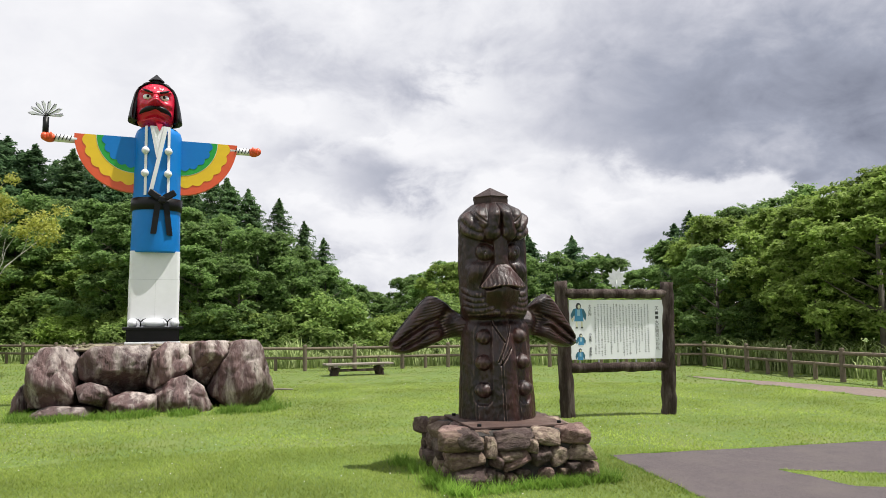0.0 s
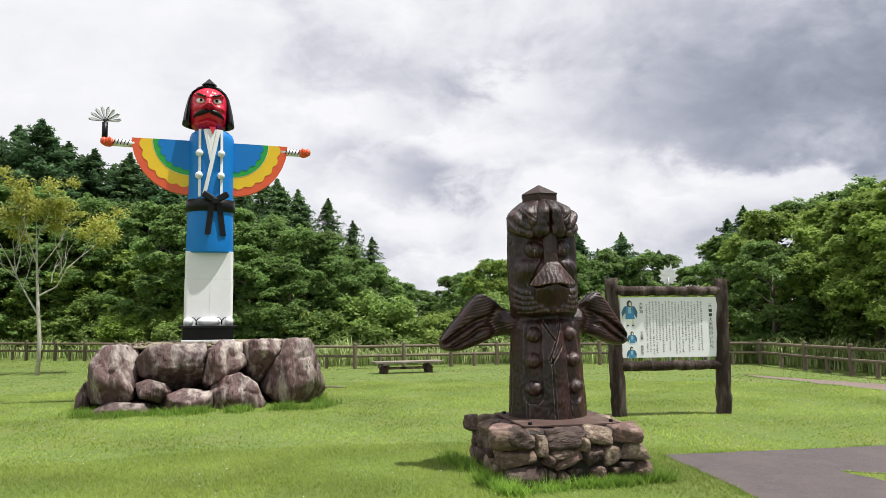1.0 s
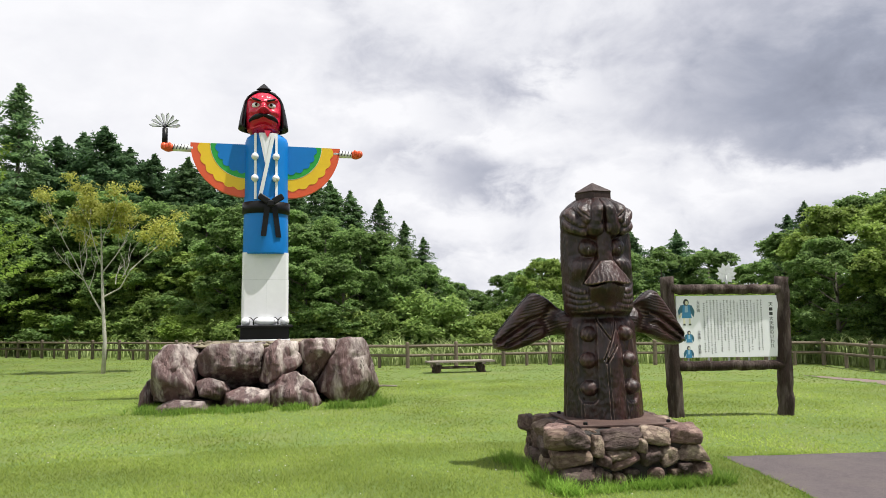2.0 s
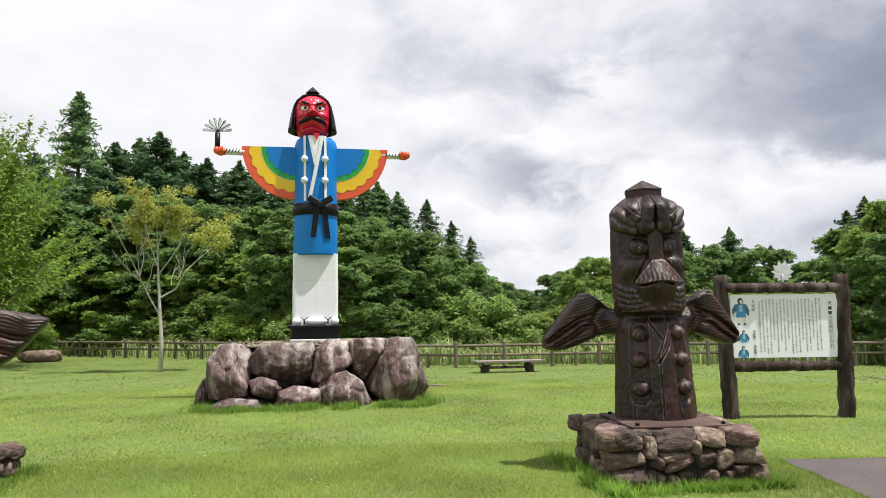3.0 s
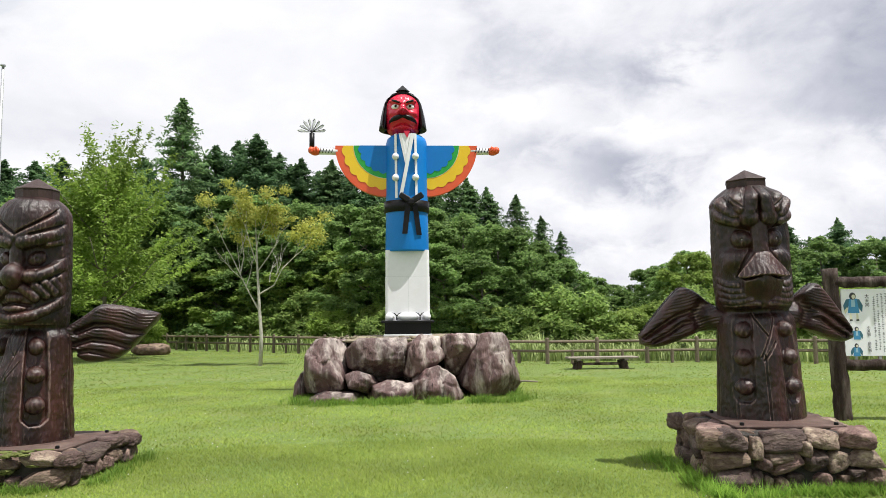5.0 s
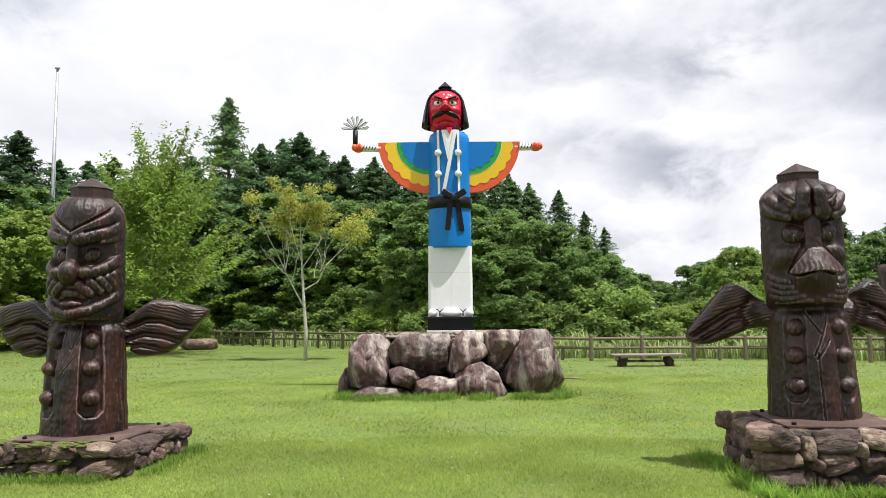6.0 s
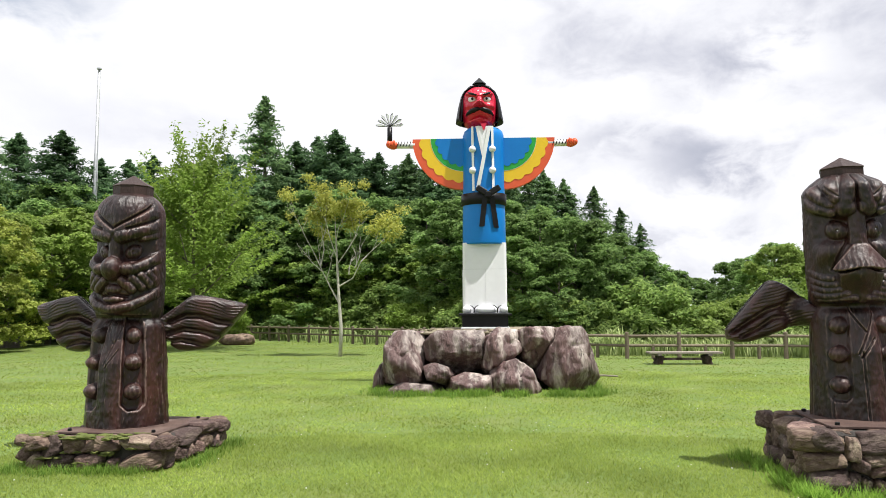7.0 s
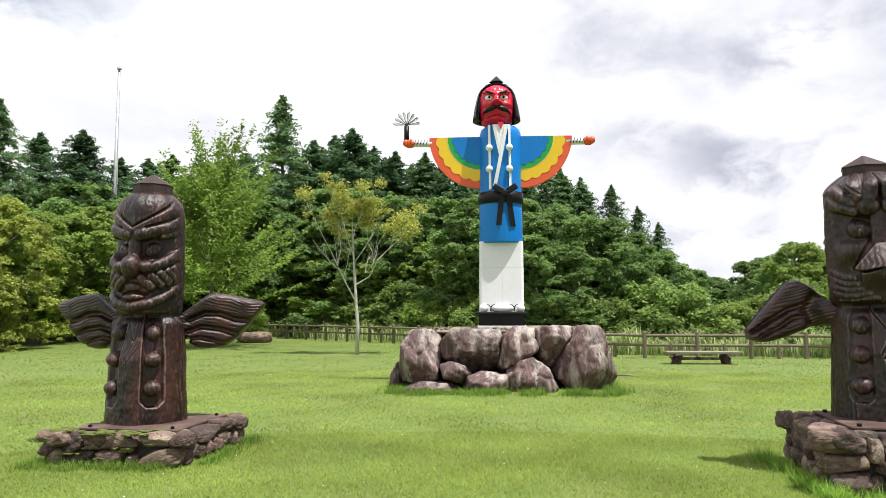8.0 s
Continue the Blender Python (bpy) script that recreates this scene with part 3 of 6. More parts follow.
    s.add((V, [(0, 1, 2), (5, 4, 3), (0, 3, 4, 1), (1, 4, 5, 2), (2, 5, 3, 0)]), M_RED, None, False)
    body_end = len(s.V)
    # head: a sculpted red mask
    nu, nz = 72, 70
    Vh, Fh = [], []
    zz = np.linspace(4.24, 5.15, nz)
    ang = np.linspace(-math.pi, math.pi, nu, endpoint=False)
    A, Z = np.meshgrid(ang, zz)
    h = (Z - 4.24) / 0.91
    R = 0.385 * (1 - np.abs(2 * h - 0.98) ** 4.0 * 0.42) * (1 - 0.06 * np.abs(np.sin(A)) * (1 - h))
    R = np.where(h < 0.14, R * (0.62 + 0.38 * np.sqrt(h / 0.14)), R)
    U = A * 0.33
    ab = np.abs(U)
    R += 0.20 * bump(U, Z, 0, 4.72, 0.066, 0.075) + 0.08 * line_bump(U, Z, (0, 4.93), (0, 4.72), 0.045) + 0.05 * bump(ab, Z, 0.075, 4.70, 0.035, 0.035)
    R += 0.065 * line_bump(ab, Z, (0.02, 4.885), (0.25, 4.985), 0.032) + 0.05 * bump(ab, Z, 0.22, 4.70, 0.085, 0.065)
    R -= 0.045 * bump(ab, Z, 0.14, 4.83, 0.085, 0.045)
    R += 0.06 * line_bump(ab, Z, (0.02, 4.58), (0.25, 4.52), 0.05) + 0.05 * bump(ab, Z, 0, 4.35, 0.15, 0.06)
    R -= 0.055 * line_bump(ab, Z, (0, 4.455), (0.20, 4.40), 0.022)
    R += 0.045 * line_bump(ab, Z, (0, 4.405), (0.17, 4.37), 0.025)
    for k in range(3):
        R += 0.034 * line_bump(ab, Z, (0.025 + 0.03 * k, 4.94), (0.06 + 0.08 * k, 5.06), 0.016)
    X, Y = R * np.sin(A), -R * np.cos(A)
    for j in range(nz):
        for i in range(nu):
            Vh.append(Vector((X[j, i], Y[j, i] * 1.02, Z[j, i])))
    for j in range(nz - 1):
        for i in range(nu):
            Fh.append((j * nu + i, j * nu + (i + 1) % nu, (j + 1) * nu + (i + 1) % nu, (j + 1) * nu + i))
    Fh += [tuple(range(nu))[::-1], tuple((nz - 1) * nu + i for i in range(nu))]
    def on_face(u, z, off=0.0):
        i = int(round((u / 0.33 + math.pi) / (2 * math.pi) * nu)) % nu
        j = int(np.clip(round((z - 4.24) / 0.91 * (nz - 1)), 0, nz - 1))
        r = R[j, i] + off
        a = u / 0.33
        return Vector((r * math.sin(a), -r * math.cos(a) * 1.02, z))
    s.add((Vh, Fh), M_RED)
    for sx in (-1, 1):
        e = on_face(sx * 0.15, 4.85, 0.005)
        s.add(ball(e, 0.5, 14, (0.20, 0.10, 0.13)), M_WHITE, pose(e.x, e.y, e.z, 0, 0, sx * 24) @ Matrix.Translation(-e))
        s.add(ball(e + Vector((-sx * 0.005, -0.048, 0.0)), 0.5, 10, (0.062, 0.03, 0.066)), M_BLACK)
        s.add(tube([on_face(sx * (0.045 + 0.042 * k), 4.90 + 0.023 * k, 0.004) for k in range(6)], [0.016, 0.024, 0.028, 0.024, 0.016, 0.008], 6), M_BLACK)
        s.add(tube([on_face(sx * (0.0 + 0.043 * k), 4.61 - 0.004 * k - 0.0026 * k * k, 0.0) for k in range(7)], [0.030, 0.046, 0.056, 0.054, 0.044, 0.030, 0.010], 8), M_BLACK)
    s.add(tube([(0, -0.36, 4.93), (0, -0.47, 4.83), (0, -0.56, 4.755), (0, -0.60, 4.735)], [0.045, 0.052, 0.062, 0.03], 14), M_RED)
    # bobbed hair: a bell, open at the face
    Vb, Fb = [], []
    prof = [(0, 0.45, 4.40), (0, 0.515, 4.415), (0, 0.505, 4.50), (0, 0.475, 4.68), (0, 0.445, 4.82), (0, 0.405, 4.98), (0, 0.35, 5.09), (0, 0.25, 5.19), (0, 0.06, 5.245)]
    na = 44
    open_ = [1.0, 1.0, 1.05, 1.10, 1.14, 1.16, 1.06, 0.5, 0.0]
    for (r0, r1, z), g in zip(prof, open_):
        for i in range(na + 1):
            a = g + (2 * math.pi - 2 * g) * i / na
            Vb.append(Vector((r1 * math.sin(a), -r1 * math.cos(a) * 0.95, z)))
    base = len(Vb)
    for (r0, r1, z), g in zip(prof, open_):
        for i in range(na + 1):
            a = g + (2 * math.pi - 2 * g) * i / na
            Vb.append(Vector(((r1 - 0.07) * math.sin(a), -(r1 - 0.07) * math.cos(a) * 0.95, z - 0.02)))
    W = na + 1
    rows = len(prof)
    for j in range(rows - 1):
        for i in range(na):
            q = (j * W + i, j * W + i + 1, (j + 1) * W + i + 1, (j + 1) * W + i)
            Fb += [q, tuple(base + k for k in q[::-1])]
        for i in (0, na):
            Fb.append((j * W + i, (j + 1) * W + i, base + (j + 1) * W + i, base + j * W + i))
    for i in range(na):
        Fb.append((i, base + i, base + i + 1, i + 1))
    s.add((Vb, Fb), M_BLACK)
    # small six-sided cap
    s.add(lathe([(0.10, 5.20), (0.10, 5.26), (0.155, 5.27), (0.15, 5.285), (0.012, 5.41)], 6), M_BLACK, None, False)
    for v in s.V[body_end:]:
        v.x -= 0.075
    ob = new("statue", s.finish("statue"))
    ob.matrix_basis = pose(0.03, 15.6, 1.14, 0, 0, 0)
    tagged(ob, "tall painted figure in blue coat with rainbow wing sleeves", "statue")


painted_figure()


# ---- boulder mound ----
def boulder_mesh(outline, depth, cuts, seed, sub=5, rough=0.03, sharp=46):
    """A weathered block with that outline seen from the front (x, z), planed by cuts and split by fissures; returns mesh and middle."""
    rnd = random.Random(seed)
    cx, cz = sum(p[0] for p in outline) / len(outline), sum(p[1] for p in outline) / len(outline)
    sx, sz = max(abs(p[0] - cx) for p in outline), max(abs(p[1] - cz) for p in outline)
    pts = [((x - cx) / sx, (z - cz) / sz) for x, z in outline]
    planes = [(Vector((0, 1, 0)), 1.0), (Vector((rnd.uniform(-0.2, 0.2), -1, rnd.uniform(-0.15, 0.15))).normalized(), 0.97)]
    for p, q in zip(pts, pts[1:] + pts[:1]):
        n = Vector((-(q[1] - p[1]), 0, q[0] - p[0])).normalized()
        d = n.x * p[0] + n.z * p[1]
        n = n if d > 0 else -n
        n.y = 0.08 if n.z > 0.6 else rnd.uniform(-0.25, 0.05)
        planes.append((n, max(0.15, abs(d))))
    planes += [(Vector(n).normalized(), d) for n, d in cuts]
    for _ in range(7):
        planes.append((Vector((rnd.uniform(-1, 1), -1, rnd.uniform(-1, 1))).normalized(), rnd.uniform(0.88, 1.06)))
    bm = bmesh.new()
    bmesh.ops.create_icosphere(bm, subdivisions=sub, radius=1.0)
    o = Vector((seed * 7.31, seed * 3.7, seed * 1.9))
    for v in bm.verts:
        c = v.co.normalized()
        r = sum(max(0.0, c.dot(n) / d) ** sharp for n, d in planes) ** (-1 / sharp)
        p = Vector((c.x * sx, c.y * depth / 2, c.z * sz)) * r
        e = p * 2.0 + o
        k = noise.noise(e) * 0.7 + noise.noise(e * 2.6) * 0.7 + noise.noise(e * 6.0) * 0.45 + noise.noise(e * 14.0) * 0.28
        s_ = Vector((p.x * 3.2, p.y * 3.2, p.z * 0.9)) + o
        k -= 1.9 * max(0.0, 1 - abs(noise.noise(s_)) / 0.06) + 1.0 * max(0.0, 1 - abs(noise.noise(e * 1.2 - o)) / 0.035)
        d = noise.voronoi(Vector((p.x * 2.6, p.y * 2.6, p.z * 1.5)) + o + Vector((noise.noise(e), noise.noise(e + o), 0)) * 0.5)[0]
        k += 0.5 * (0.45 - d[0]) - 1.3 * max(0.0, 1 - (d[1] - d[0]) / 0.10)
        v.co = p + c * (k * rough)
    me = bpy.data.meshes.new("boulder")
    bm.to_mesh(me)
    bm.free()
    me.materials.append(M_ROCK)
    me.polygons.foreach_set("use_smooth", [True] * len(me.polygons))
    return me, cx, cz


def mound():
    m = empty("boulder_mound", pose(0.08, 15.5, 0), "mound of large purple-brown boulders with dry soil on top", "rock mound")

    def boulder(outline, front, depth, seed, cuts=(), sub=5, rough=0.021):
        mx, mz = sum(p[0] for p in outline) / len(outline), sum(p[1] for p in outline) / len(outline)
        outline = [(mx + (x - mx) * 1.10, mz + (z - mz) * (1.10 if z < mz else 0.97)) for x, z in outline]
        me, cx, cz = boulder_mesh(outline, depth, cuts, seed, sub, rough)
        part("boulder", me, M_ROCK, m).location = (cx - 0.08, front + depth / 2, cz)

    # upper course
    boulder([(-1.98, 0.40), (-1.95, 0.84), (-1.74, 1.14), (-1.26, 1.15), (-1.18, 0.80), (-1.20, 0.18), (-1.50, 0.08), (-1.92, 0.14)], -1.42, 1.3, 1)
    boulder([(-1.18, 0.86), (-0.90, 1.13), (-0.02, 1.17), (0.02, 0.95), (-0.05, 0.40), (-0.45, 0.30), (-0.90, 0.42), (-1.15, 0.62)], -1.40, 1.1, 2,
            [((0.1, -1, -1.1), 0.60), ((0, -1, 0.25), 0.93)])
    boulder([(-0.05, 0.44), (0.02, 0.98), (0.26, 1.20), (0.62, 1.16), (0.72, 0.74), (0.28, 0.42), (0.08, 0.34)], -1.42, 1.0, 3, [((-0.7, -1, -0.2), 0.85)])
    boulder([(0.64, 1.10), (0.80, 1.19), (1.38, 1.20), (1.34, 0.92), (1.00, 0.40), (0.78, 0.50)], -1.28, 1.0, 4, [((0, -1, -0.75), 0.66)])
    boulder([(1.40, 1.16), (1.58, 1.22), (1.86, 1.20), (1.97, 1.04), (2.20, 0.28), (2.05, 0.02), (1.35, 0.04), (1.06, 0.26), (1.14, 0.60)], -1.42, 1.4, 5,
            [((0.1, -1, 0.30), 0.86), ((0.9, -1, 0.1), 0.95)])
    # foot course
    boulder([(-1.15, 0.46), (-0.95, 0.55), (-0.72, 0.46), (-0.62, 0.30), (-0.75, 0.12), (-1.08, 0.20)], -1.66, 0.7, 6, (), 4, 0.02)
    boulder([(-1.82, 0.02), (-1.50, 0.17), (-0.98, 0.14), (-0.90, -0.08), (-1.80, -0.12)], -1.80, 0.7, 7, (), 4, 0.025)
    boulder([(-0.66, 0.24), (-0.38, 0.37), (0.12, 0.30), (0.12, -0.10), (-0.66, -0.12)], -1.78, 0.8, 8, [((0, -1, 0.8), 0.8)], 4, 0.03)
    boulder([(0.14, 0.30), (0.32, 0.54), (0.60, 0.62), (0.88, 0.40), (1.06, 0.0), (0.98, -0.12), (0.20, -0.12)], -1.74, 0.9, 9, [((0, -1, 0.5), 0.88)])
    boulder([(-2.22, 0.20), (-2.02, 0.56), (-1.92, 0.20), (-2.02, -0.10), (-2.20, -0.10)], -0.95, 0.8, 10, (), 4, 0.02)
    boulder([(-1.84, -0.08), (-1.66, 0.10), (-1.50, 0.06), (-1.50, -0.10)], -1.74, 0.4, 16, (), 3, 0.02)
    # flanks and back
    boulder([(-2.1, 0.5), (-1.9, 1.0), (-1.3, 1.04), (-1.2, -0.05), (-2.05, -0.05)], 0.1, 1.3, 11)
    boulder([(1.2, 1.02), (1.85, 0.98), (2.15, 0.5), (2.15, -0.05), (1.2, -0.05)], 0.2, 1.4, 12)
    boulder([(-1.5, 0.6), (-1.3, 1.0), (-0.2, 1.02), (-0.05, 0.5), (-0.1, -0.05), (-1.5, -0.05)], 1.0, 0.9, 13)
    boulder([(0.0, 0.6), (0.2, 1.02), (1.3, 1.0), (1.5, 0.5), (1.5, -0.05), (0.0, -0.05)], 1.0, 0.9, 14)
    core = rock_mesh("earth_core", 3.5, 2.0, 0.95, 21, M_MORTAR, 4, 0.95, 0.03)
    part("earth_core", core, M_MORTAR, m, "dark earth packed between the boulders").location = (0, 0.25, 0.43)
    top = rock_mesh("soil_top", 3.5, 2.1, 0.26, 22, M_DIRT, 5, 0.97, 0.03)
    part("soil_top", top, M_DIRT, m, "packed dry soil with moss and gravel").location = (0.05, 0.05, 1.045)
    rnd = random.Random(5)
    tops = []
    for k in range(170):
        r = rnd.uniform(0.015, 0.05)
        tops.append(ball((rnd.uniform(-1.6, 1.75), rnd.uniform(-1.0, 0.9), 1.14 + rnd.uniform(-0.02, 0.01)), r, 6, (1, 1, 0.6)))
    part("gravel", mesh_of("gravel", *join(*tops), [M_DIRT]), M_DIRT, m)["kind"] = "stuff"


mound()
stick = new("stick", mesh_of("stick", *tube([(2.3, 16.6, 0.06), (2.65, 16.55, 0.075), (2.95, 16.5, 0.06)], [0.02, 0.022, 0.015], 7, 0.2), [M_BENCH]))
tagged(stick, "pale weathered stick lying on the grass", "stick")


# ---- carved wooden guardians on stone plinths ----
def along(pts, t):
    """A smooth curve through (x, z) points, at t from 0 to 1."""
    t = t * (len(pts) - 1)
    k = min(int(t), len(pts) - 2)
    f = t - k
    p0, p1, p2, p3 = pts[max(k - 1, 0)], pts[k], pts[k + 1], pts[min(k + 2, len(pts) - 1)]
    return [0.5 * (2 * b + (c - a) * f + (2 * a - 5 * b + 4 * c - d) * f * f + (3 * b - a - 3 * c + d) * f ** 3) for a, b, c, d in zip(p0, p1, p2, p3)]


def wing(top, low, grooves, thick, back, seed):
    """A carved wing: a thick board between a top and a low edge, its front rounded off and cut by grooves between feathers."""
    ns, nt_ = 90, 64
    V, F = [], []
    for face in (0, 1):
        for i in range(ns + 1):
            a, b = along(low, i / ns), along(top, i / ns)
            for j in range(nt_ + 1):
                t = j / nt_
                x, z = a[0] + (b[0] - a[0]) * t, a[1] + (b[1] - a[1]) * t
                w = math.hypot(b[0] - a[0], b[1] - a[1]) + 0.02
                e = min(t * w, (1 - t) * w, (1.0 - i / ns) * 0.9) / 0.085
                e = math.sqrt(max(0.0, 1 - (1 - min(e, 1)) ** 2))
                y = back[0] + back[1] * abs(x) ** 1.6
                if face == 0:
                    g = 0.0
                    for line, dep, wd in grooves:
                        for p, q in zip(line, line[1:]):
                            g = max(g, 1.45 * dep * float(line_bump(x, z, p, q, wd)))
                    cut_ = 0.0062 * math.sin(185 * z + 50 * x + 6 * noise.noise(Vector((x * 6, z * 6, seed)))) * (0.6 + noise.noise(Vector((x * 9, z * 16, seed))))
                    y -= thick * (0.25 + 0.75 * e) - g + cut_
                else:
                    y += thick * (0.2 + 0.55 * e)
                V.append(Vector((x, y, z)))
    W, half = nt_ + 1, (ns + 1) * (nt_ + 1)
    for i in range(ns):
        for j in range(nt_):
            q = (i * W + j, i * W + j + 1, (i + 1) * W + j + 1, (i + 1) * W + j)
            F += [q, tuple(half + k for k in q[::-1])]
        for j in (0, nt_):
            F.append((i * W + j, (i + 1) * W + j, half + (i + 1) * W + j, half + i * W + j))
    for i in (0, ns):
        F += [(i * W + j, i * W + j + 1, half + i * W + j + 1, half + i * W + j) for j in range(nt_)]
    return V, F


def roll(u, z, p, q, w, h):
    """A rounded roll of that width and height along a segment in (u, z); -1 outside it."""
    d = (q[0] - p[0], q[1] - p[1])
    t = np.clip(((u - p[0]) * d[0] + (z - p[1]) * d[1]) / (d[0] ** 2 + d[1] ** 2), 0, 1)
    r2 = ((u - p[0] - t * d[0]) ** 2 + (z - p[1] - t * d[1]) ** 2) / w ** 2
    return np.where(r2 < 1, h * (0.12 + 0.88 * np.sqrt(np.clip(1 - r2, 0, 1))), -1.0)


def knob(u, z, u0, z0, ru, rz, h):
    """A half-ellipsoid; -1 outside it."""
    r2 = ((u - u0) / ru) ** 2 + ((z - z0) / rz) ** 2
    return np.where(r2 < 1, h * np.sqrt(np.clip(1 - r2, 0, 1)), -1.0)


def ramp_(v, lo, hi):
    t = np.clip((v - lo) / (hi - lo), 0, 1)
    return t * t * (3 - 2 * t)


def beak_face(U, ab, Z):
    """Relief of the beaked head: brow rolls over sunk eyes, cheeks, a broad beak, whisker folds."""
    edge = 1.865 + 0.24 * np.maximum(0, ab - 0.10)
    sunk = -0.075 * ramp_(edge - Z, -0.015, 0.03) * ramp_(Z, 1.58, 1.70) * ramp_(0.50 - ab, 0.0, 0.14)
    h = sunk
    brow = 0.030 * ramp_(Z, edge - 0.012, edge + 0.045) * ramp_(2.27 - Z, 0.0, 0.12)
    h = np.maximum(h, brow + np.minimum(sunk, 0))
    for p, q, w, k in (((0.088, 1.975), (0.036, 2.27), 0.066, 0.105), ((0.170, 2.045), (0.235, 2.28), 0.064, 0.104),
                       ((0.215, 1.990), (0.42, 2.15), 0.056, 0.098), ((0.210, 1.920), (0.56, 2.07), 0.052, 0.092)):
        b_ = roll(ab, Z, p, q, w, k)
        h = np.maximum(h, np.where(b_ > 0, b_ * (0.15 + 0.85 * ramp_(2.29 - Z, 0.0, 0.12)), b_))
    h = np.maximum(h, knob(ab, Z, 0.090, 1.958, 0.100, 0.088, 0.100))
    h = h - 0.040 * line_bump(U, Z, (0, 2.27), (0, 1.90), 0.011)
    for p, q in (((0.135, 2.06), (0.29, 2.215)), ((0.21, 2.075), (0.36, 2.195))):
        h = h - 0.016 * line_bump(ab, Z, p, q, 0.007)
    # bridge, eyeballs with lids, cheeks
    h = np.maximum(h, roll(U, Z, (0, 1.86), (0, 1.56), 0.075, 0.040) - 0.012)
    h = np.maximum(h, knob(ab, Z - 0.18 * (ab - 0.19), 0.195, 1.748, 0.140, 0.102, 0.040) - 0.070)
    h = np.maximum(h, knob(ab, Z - 0.10 * (ab - 0.19), 0.188, 1.752, 0.122, 0.088, 0.084) - 0.062)
    h = h - 0.020 * bump(ab, Z, 0.170, 1.748, 0.013, 0.013)
    h = h + (0.046 - np.minimum(h, 0)) * bump(ab, Z + 0.25 * (ab - 0.27), 0.285, 1.545, 0.120, 0.085)
    h = h - 0.030 * line_bump(ab, Z, (0.088, 1.66), (0.235, 1.385), 0.013)
    # folds at the corners of the mouth, fanning back
    for z0, u0, u1, z1 in ((1.345, 0.24, 0.50, 1.395), (1.285, 0.21, 0.52, 1.330), (1.230, 0.17, 0.50, 1.262), (1.180, 0.12, 0.46, 1.195), (1.135, 0.06, 0.40, 1.130)):
        sag = 0.026 * np.sin(np.clip((ab - 0.12) / 0.36, 0, 1) * math.pi)
        h = np.maximum(h, roll(ab, Z + sag, (u0, z0 - 0.026), (u1, z1 - 0.030), 0.034, 0.036) - 0.008)
    # lower beak, then the broad ridged upper one
    low = ramp_(0.205 - ab, 0.0, 0.05) * ramp_(1.372 + 0.02 * np.cos(U * 24) - Z, 0.0, 0.014) * ramp_(Z, 1.14, 1.34)
    h = np.where(low > 0, np.maximum(h, low * 0.118 * (1 - 0.5 * (ab / 0.22) ** 2)), h)
    w = np.clip((1.615 - Z) / 0.235, 0, 1)
    hem = 1.372 + 0.016 * np.cos(U * 22) - 0.012 * np.clip(1 - ab / 0.10, 0, 1)
    ins = ramp_(0.066 + 0.162 * w - ab, 0.0, 0.022) * ramp_(1.622 - Z, 0.0, 0.02) * ramp_(Z, hem, hem + 0.014)
    ridge = 1 + 0.03 * np.sin(U * 190 + 1.5 * np.sin(Z * 30)) * w
    return np.where(ins > 0, np.maximum(h, ins * (0.040 + 0.150 * w ** 0.85) * (1 - 0.42 * (ab / 0.24) ** 2) * ridge), h)


